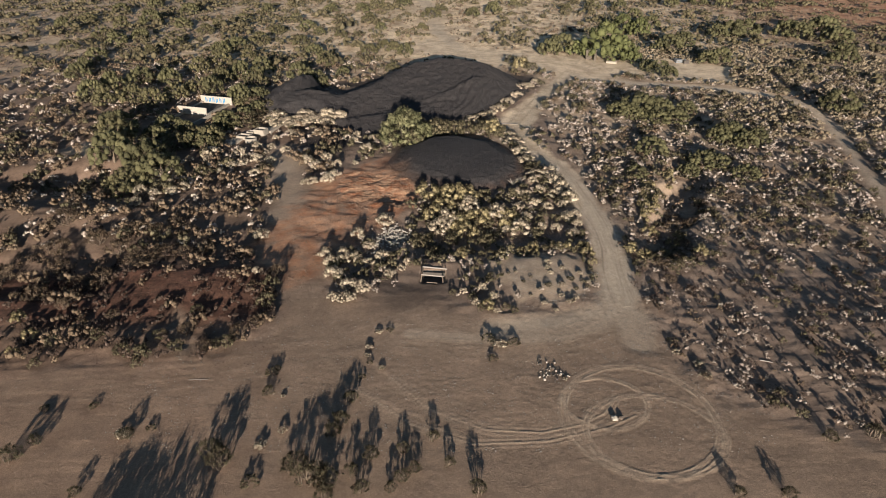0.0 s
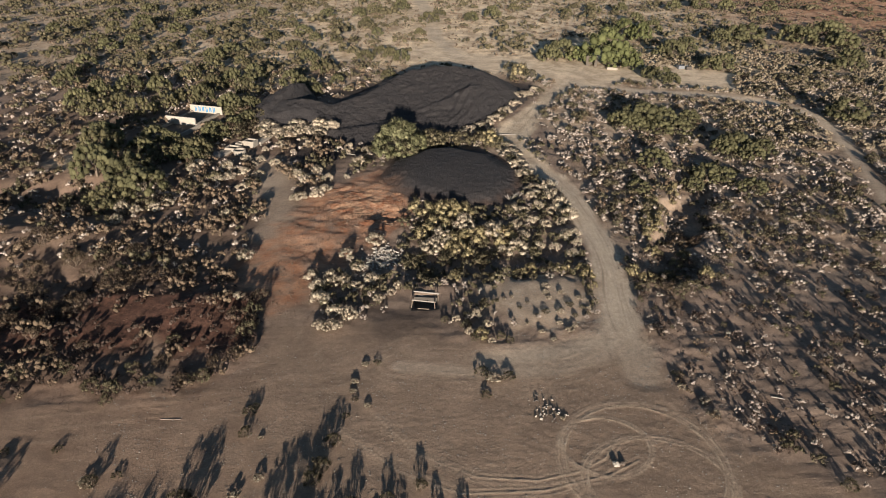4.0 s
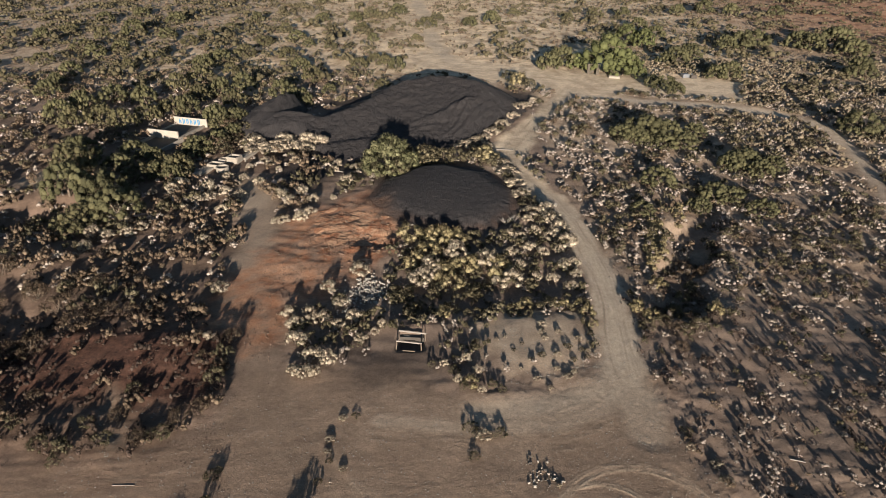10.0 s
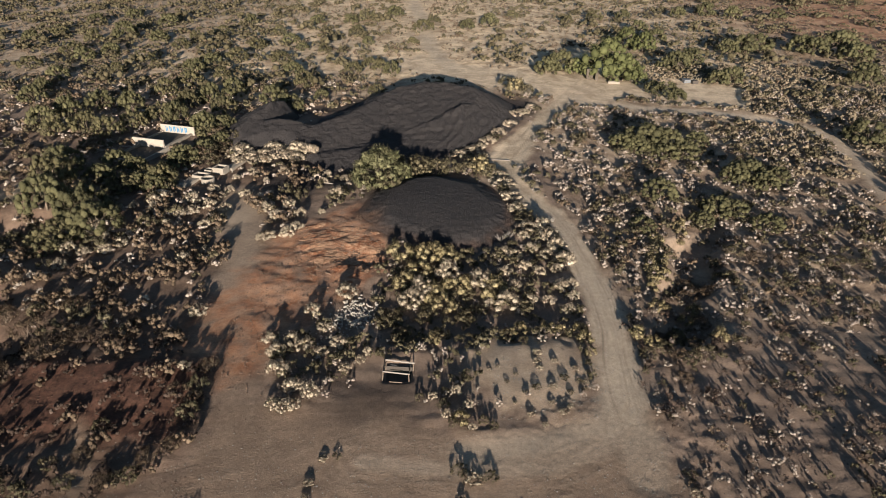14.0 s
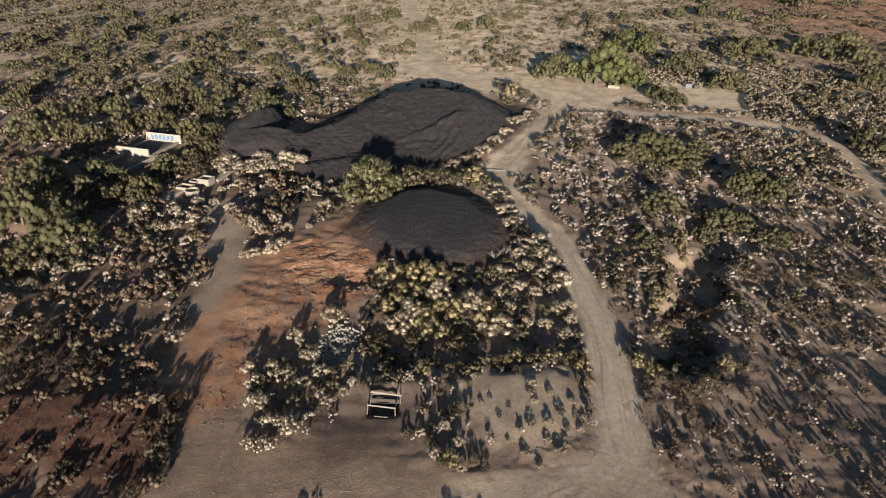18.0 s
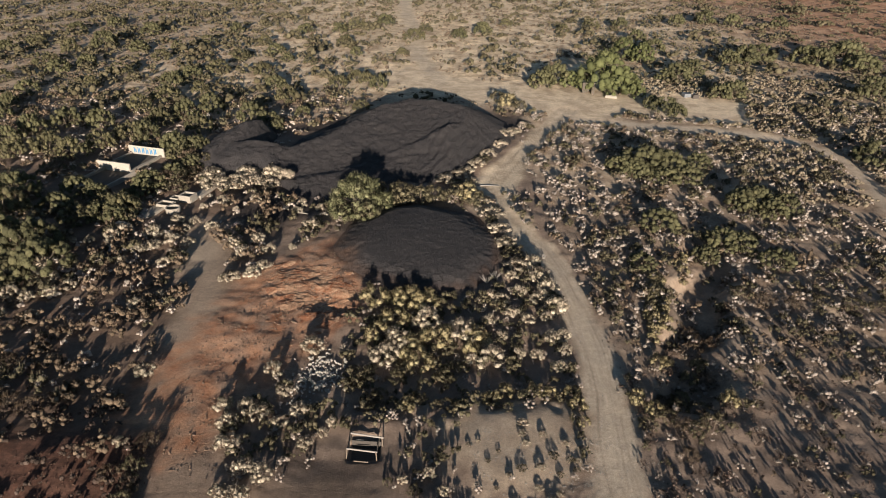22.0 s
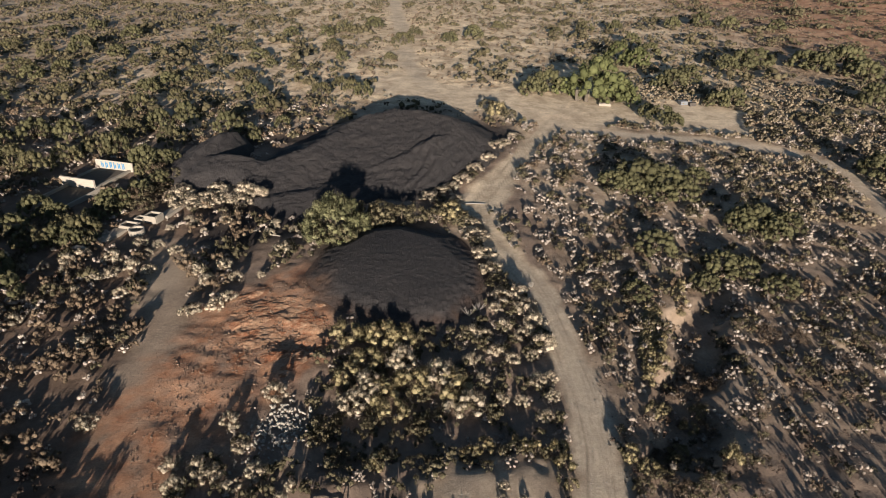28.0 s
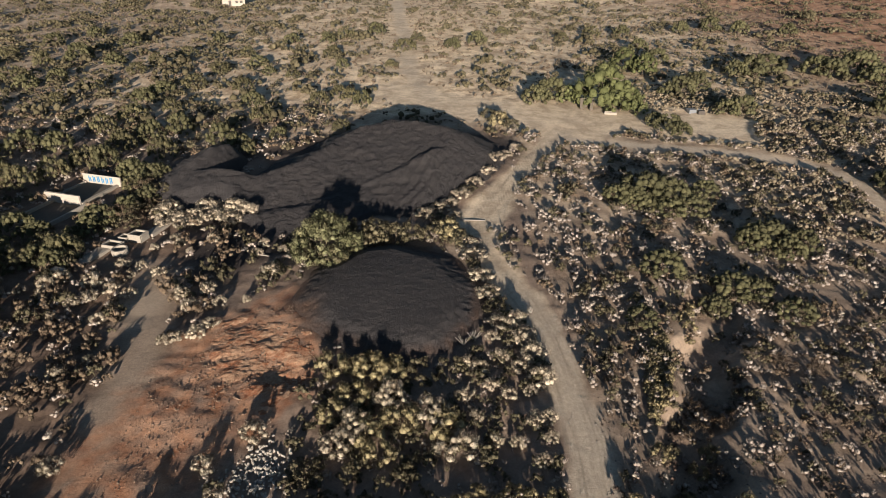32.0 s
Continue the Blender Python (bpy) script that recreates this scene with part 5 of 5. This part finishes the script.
def pit_frame():
    root = new("timber_pit_frame")
    gz = float(ground_height(-3.2, 61.3))
    root.matrix_world = pose(-1.1, 61.3, gz, 0, 0, -4) @ Matrix.Diagonal((0.86, 0.95, 1, 1))
    part("upper_beam", beam(bmesh.new(), (-1.45, 1.15, 0.62), (1.6, 0.85, 0.58), 0.08, 8), BLEACHED_WOOD, root, "bleached upper beam")
    part("lower_beam", beam(bmesh.new(), (-1.45, -0.55, 0.6), (1.3, -0.72, 0.55), 0.07, 8), BLEACHED_WOOD, root, "bleached lower beam")
    for x, y0, y1 in ((-1.35, 1.1, -0.5), (1.25, 0.9, -0.7)):
        part("side_rail", beam(bmesh.new(), (x, y0, 0.55), (x, y1, 0.5), 0.05, 6), BARK, root)
    for x, y in ((-1.4, 1.1), (1.45, 0.9), (-1.4, -0.6), (1.2, -0.75)):
        part("post", beam(bmesh.new(), (x, y, 0.55), (x * 1.06, y - 0.3, -0.25), 0.06, 6), BARK, root)
    part("short_beam", beam(bmesh.new(), (-0.9, 0.75, 0.35), (-0.2, 0.7, 0.35), 0.07, 6), BLEACHED_WOOD, root)
    # two added dark boards, not real parts, that stand for the pit's shade
    part("lining", box(bmesh.new(), 0, 0.25, -0.75, 2.6, 1.7, 0.24, 0, 0.02, 0.03), SCRAP_AND_SHADE, root, "added black boards that stand for shade in the pit")
    part("back_board", box(bmesh.new(), 0, 1.02, -0.45, 2.75, 0.07, 0.95, 0, 0.02, 0.03), SCRAP_AND_SHADE, root, "added black board that stands for shade on the pit wall")
    part("front_sill", beam(bmesh.new(), (-0.7, -1.3, 0.08), (0.6, -1.35, 0.06), 0.05, 6), BARK, root)
    return tagged(root, "bleached timber frame over a dark pit", "frame")


pit_frame()


def stone_mesh(seed, material):
    bm = bmesh.new()
    bmesh.ops.create_icosphere(bm, subdivisions=1, radius=0.5)
    for v in bm.verts:
        v.co *= 1 + 0.7 * noise.noise(v.co * 2.1 + Vector((seed * 3.7, seed, 0)))
        v.co.z *= 0.7
    me = bpy.data.meshes.new("stone")
    bm.to_mesh(me)
    bm.free()
    me.materials.append(material)
    return me


def stone_pile(label, spots, material, lo, hi, seed, name="stone_pile"):
    """A pile of single stones; spots: x, y, spread in x and y, count."""
    r = np.random.default_rng(seed)
    cx, cy = spots[0][:2]
    root = new(name)
    root.matrix_world = pose(cx, cy, float(ground_height(cx, cy)))
    shapes = [stone_mesh(seed + k, material) for k in range(5)]
    for x, y, sx, sy, count in spots:
        for _ in range(count):
            px, py, s = x + r.normal() * sx, y + r.normal() * sy, r.uniform(lo, hi)
            ob = new("stone", shapes[r.integers(0, 5)])
            ob.parent = root
            ob.matrix_basis = Matrix.LocRotScale((px - cx, py - cy, float(ground_height(px, py)) - float(ground_height(cx, cy)) + s * 0.22), Euler(r.uniform(0, 6.28, 3)), (s, s * r.uniform(0.7, 1.1), s))
    return tagged(root, label, "stones")


stone_pile("pile of pale broken stones at the red slope", [(-6.0, 71.4, 0.9, 1.1, 140), (-5.6, 69.3, 0.8, 0.9, 90), (-7.6, 69.4, 0.6, 1.0, 45), (-7.2, 66.8, 0.9, 0.6, 25)], STONE, 0.16, 0.42, 91)
stone_pile("black and white burnt debris on the bare yard", [(9.0, 45.8, 0.3, 0.4, 12), (8.4, 44.5, 0.25, 0.25, 8), (10.0, 44.9, 0.3, 0.2, 9)], STONE, 0.1, 0.24, 92, "debris_pile")
stone_pile("charred scraps among the debris on the yard", [(9.3, 45.3, 0.5, 0.5, 14), (8.2, 46.6, 0.2, 0.3, 6)], SCRAP_AND_SHADE, 0.12, 0.26, 93, "debris_pile")
stone_pile("pale litter and stones strewn over the slag", [(-19, 108, 3.5, 3.5, 34), (-14, 113, 3, 2.5, 14), (-28, 112, 1.5, 2.5, 14)], STONE, 0.08, 0.26, 98, "litter")
stone_pile("red rubble spread over the red bank", [(-28, 57.5, 6, 1.6, 150), (-22, 58.5, 2.5, 1.2, 60)], RED_STONE, 0.04, 0.15, 94, "rubble")
stone_pile("pale gravel stones strewn over the yard", [(3, 46, 12, 5, 90), (16, 42, 6, 4, 40), (-18, 42, 8, 3, 50)], STONE, 0.04, 0.1, 96, "gravel")
stone_pile("red and tan rubble on the red slope", [(-11.5, 76, 3, 6, 110), (-7, 84, 2, 2, 60)], LEDGE_ROCK, 0.05, 0.16, 95, "rubble")



def gravel(name, label, material, seed, spots):
    """Small loose stones, too many to count; spots: x, y, spread in x and y, count, least and most size."""
    r = np.random.default_rng(seed)
    base = np.array([(1, 0, 0), (0, 1, 0), (-1, 0, 0), (0, -1, 0), (0, 0, 0.8)], float)
    faces = np.array([(0, 1, 4), (1, 2, 4), (2, 3, 4), (3, 0, 4)])
    vs, fs, k = [], [], 0
    for x, y, sx, sy, count, lo, hi in spots:
        p = np.stack([r.uniform(x - sx, x + sx, count), r.uniform(y - sy, y + sy, count)], -1)
        p = p[r.uniform(0, 1, count) < 0.35 + 0.65 * waves(p[:, 0], p[:, 1], 2.5, seed, 2)]
        n = len(p)
        size = lo + (hi - lo) * r.uniform(0, 1, n) ** 3
        shape = base[None] * (1 + 0.45 * r.normal(size=(n, 5, 3))) * size[:, None, None] * 0.5
        z = ground_height(p[:, 0], p[:, 1])
        vs.append((shape + np.stack([p[:, 0], p[:, 1], z], -1)[:, None]).reshape(-1, 3))
        fs.append((faces[None] + 5 * np.arange(n)[:, None, None] + k).reshape(-1, 3))
        k += 5 * n
    return tagged(new(name, mesh_of(name, np.concatenate(vs), np.concatenate(fs), material)), label, "gravel", kind="stuff")


gravel("loose_gravel", "loose tan and red gravel on the red slope", LEDGE_ROCK, 111, [(-13, 72, 5, 13, 6500, 0.05, 0.26), (-9, 86, 6, 7, 3500, 0.05, 0.3), (-17, 80, 3, 16, 2500, 0.04, 0.16)])
gravel("bank_gravel", "dark red gravel on the red bank", RED_STONE, 112, [(-32, 58, 14, 4, 9000, 0.03, 0.15), (-24, 50, 9, 4, 3000, 0.03, 0.13)])
gravel("yard_gravel", "fine pale gravel on the bare yard", STONE, 113, [(0, 45, 26, 9, 17000, 0.03, 0.13), (12, 59.5, 5, 4, 2500, 0.03, 0.16), (17.5, 55, 3, 8, 800, 0.03, 0.12), (18.5, 76, 3.4, 20, 3500, 0.03, 0.14), (14, 104, 3.4, 10, 1000, 0.04, 0.16)])
gravel("slope_gravel", "grey-brown gravel among the eastern scrub", DARK_STONE, 114, [(32, 62, 12, 20, 9000, 0.05, 0.22)])


def rock_ledges():
    """Layered tan rock that breaks out of the red slope."""
    r = np.random.default_rng(97)
    root = new("rock_outcrop")
    gz = float(ground_height(-6, 81))
    root.matrix_world = pose(-6, 81, gz)
    shapes = [stone_mesh(60 + k, LEDGE_ROCK) for k in range(6)]
    for k in range(26):
        x, y = r.normal(-7, 2.2), r.normal(85.5, 2.0)
        ob = new("ledge", shapes[k % 6])
        ob.parent = root
        ob.matrix_basis = Matrix.LocRotScale((x + 6, y - 81, float(ground_height(x, y)) - gz - 0.04), Euler((0, 0, r.uniform(-0.5, 0.2))), (r.uniform(0.3, 0.9), r.uniform(0.2, 0.6), r.uniform(0.2, 0.5)))
    xs, ys = np.arange(-16.5, -1.5, 0.12), np.arange(75.5, 93, 0.12)
    X, Y = np.meshgrid(xs, ys)
    u, w = 0.9 * X + 0.44 * Y, 0.9 * Y - 0.44 * X
    raw = 2.6 * (waves(u * 0.45, w, 3.4, 101, 4) + 0.25 * waves(X, Y, 0.8, 102, 2))
    step = np.floor(raw) + smooth(0.62, 1.0, raw - np.floor(raw))
    cover = smooth(1.15, 0.55, np.hypot((X + 9.2 + 0.35 * (Y - 84)) / 6.4, (Y - 84.5) / 7.5) + 0.25 * waves(X, Y, 2.5, 103, 2))
    Z = ground_height(X, Y) - gz + 0.042 * cover * (step + 1.6) - 0.12 * (1 - cover)
    n, c = X.shape
    i = np.arange(n * c).reshape(n, c)
    q = np.stack([i[:-1, :-1], i[:-1, 1:], i[1:, 1:], i[1:, :-1]], -1).reshape(-1, 4)
    q = q[(cover.ravel()[q] > 0.05).any(1)]
    used, inverse = np.unique(q, return_inverse=True)
    me = mesh_of("scarp", np.stack([X + 6, Y - 81, Z], -1).reshape(-1, 3)[used], inverse.reshape(-1, 4), SCARP)
    tread = 0.6 * smooth(0.6, 0.95, raw - np.floor(raw)) * smooth(0.3, 0.8, cover)
    me.attributes.new("tread", "FLOAT", "POINT").data.foreach_set("value", tread.ravel()[used].astype(np.float32))
    part("scarp", me, None, root, "stepped red and tan scarp")
    return tagged(root, "layered tan rock ledges in the red slope", "rock")


rock_ledges()


def boulder(x, y, size, seed, material, label):
    root = new("boulder")
    root.matrix_world = pose(x, y, float(ground_height(x, y)))
    bm = bmesh.new()
    bmesh.ops.create_icosphere(bm, subdivisions=2, radius=size)
    for v in bm.verts:
        v.co *= 1 + 0.5 * noise.noise(v.co * (1.1 / size) + Vector((seed, 0, 0)))
        v.co.z = v.co.z * 0.75 + size * 0.4
    part("block", bm, material, root)
    return tagged(root, label, "boulder")


boulder(13.25, 39.6, 0.26, 3, STONE, "pale boulder lying on the bare yard")
boulder(13.75, 39.7, 0.2, 5, DARK_STONE, "dark stone beside the pale boulder")


def log(x0, y0, x1, y1, rad, label):
    root = new("fallen_log")
    z0, z1 = float(ground_height(x0, y0)), float(ground_height(x1, y1))
    root.matrix_world = pose(x0, y0, z0)
    part("trunk", beam(bmesh.new(), (0, 0, rad * 0.7), (x1 - x0, y1 - y0, z1 - z0 + rad * 0.7), rad, 8, 0.7), BLEACHED_WOOD, root)
    return tagged(root, label, "log")


log(9.8, 115.3, 13.2, 115.1, 0.075, "bleached log lying across the road edge")
log(-21.4, 44.3, -19.8, 44.3, 0.025, "grey pole lying on the yard")
log(27.6, 47.0, 28.6, 46.7, 0.05, "bleached pole in the eastern scrub")
log(29.6, 46.5, 30.1, 46.2, 0.05, "short bleached pole in the eastern scrub")
log(-14.9, 105, -13.2, 104.4, 0.1, "grey log among the pale brush")


def dead_shrub(x, y, h, seed):
    r = np.random.default_rng(seed)
    root = new("dead_shrub")
    root.matrix_world = pose(x, y, on_ground(x, y))
    for k in range(11):
        a, lean = r.uniform(0, 6.283), r.uniform(0.3, 0.9)
        tip = (h * lean * math.cos(a), h * lean * math.sin(a), h * r.uniform(0.5, 1.0))
        bm = beam(bmesh.new(), (0, 0, -0.1), tip, 0.035, 5, 0.4)
        beam(bm, (tip[0] * 0.55, tip[1] * 0.55, tip[2] * 0.55), (tip[0] * 0.9 + r.normal() * 0.15, tip[1] * 0.9 + r.normal() * 0.15, tip[2] * 0.95), 0.02, 4, 0.4)
        part("branch", bm, BLEACHED_WOOD, root)
    return tagged(root, "bleached leafless dead shrub by the low heap", "shrub")


dead_shrub(9.7, 86.6, 1.1, 5)
dead_shrub(10.7, 87.4, 0.9, 6)
dead_shrub(16.9, 92.6, 0.6, 7)


def ruin(x, y):
    root = new("ruined_hut")
    root.matrix_world = pose(x, y, float(ground_height(x, y)), 0, 0, -8)
    part("wall", box(bmesh.new(), -0.9, 0, 1.1, 0.8, 0.4, 2.4, 0, 0.05, 0.1, 3), CONCRETE_DARK, root)
    part("wall", box(bmesh.new(), 1.1, 0, 0.8, 0.7, 0.4, 1.8, 0, 0.05, 0.1, 4), CONCRETE_DARK, root)
    part("wall", box(bmesh.new(), 0, 2.0, 0.9, 3.0, 0.35, 2.2, 0, 0.05, 0.1, 5), CONCRETE_DARK, root)
    part("lintel", box(bmesh.new(), 0.1, 0, 2.4, 2.9, 0.42, 0.25, 0, 0.04, 0.06, 6), CONCRETE_DARK, root)
    return tagged(root, "small ruined masonry hut under the shade tree", "hut")


ruin(37.6, 174.0)
trough(42.4, 171.9, 2.6, 1.0, 0.5, -5, "low pale trough beside the ruined hut")
slab("sheet_pile", "faded blue-grey sheets stacked at the upper yard", 60.4, 173.5, 2.6, 1.6, 0.7, 8, BLUE_SHEET)
slab("charred_block", "dark block beside the blue-grey sheets", 61.5, 172.2, 1.4, 1.0, 0.8, 8, SCRAP_AND_SHADE)


def far_house(x, y):
    root = new("farm_house")
    root.matrix_world = pose(x, y, float(ground_height(x, y)), 0, 0, 12)
    part("wall", box(bmesh.new(), 0, 0, 1.4, 9, 6, 3.2, 0, 0.05, 0.02, 8), WHITEWASH, root)
    part("roof", box(bmesh.new(), 0, 0, 3.1, 9.6, 6.6, 0.25, 0, 0.04, 0.02, 9), CONCRETE, root)
    part("door", box(bmesh.new(), -1.5, -3.02, 1.05, 1.0, 0.12, 2.1, 0, 0.02), SCRAP_AND_SHADE, root)
    for wx in (1.2, 3.0):
        part("window", box(bmesh.new(), wx, -3.02, 1.5, 1.0, 0.1, 0.9, 0, 0.02), SCRAP_AND_SHADE, root)
    return tagged(root, "small white flat-roofed house on the far plain", "house")


far_house(-80, 325)

for ob in (*pale, *yellow, *olive, *brown, *creosote, *grey_tree, *green, *dull, *bright):
    drop(ob)
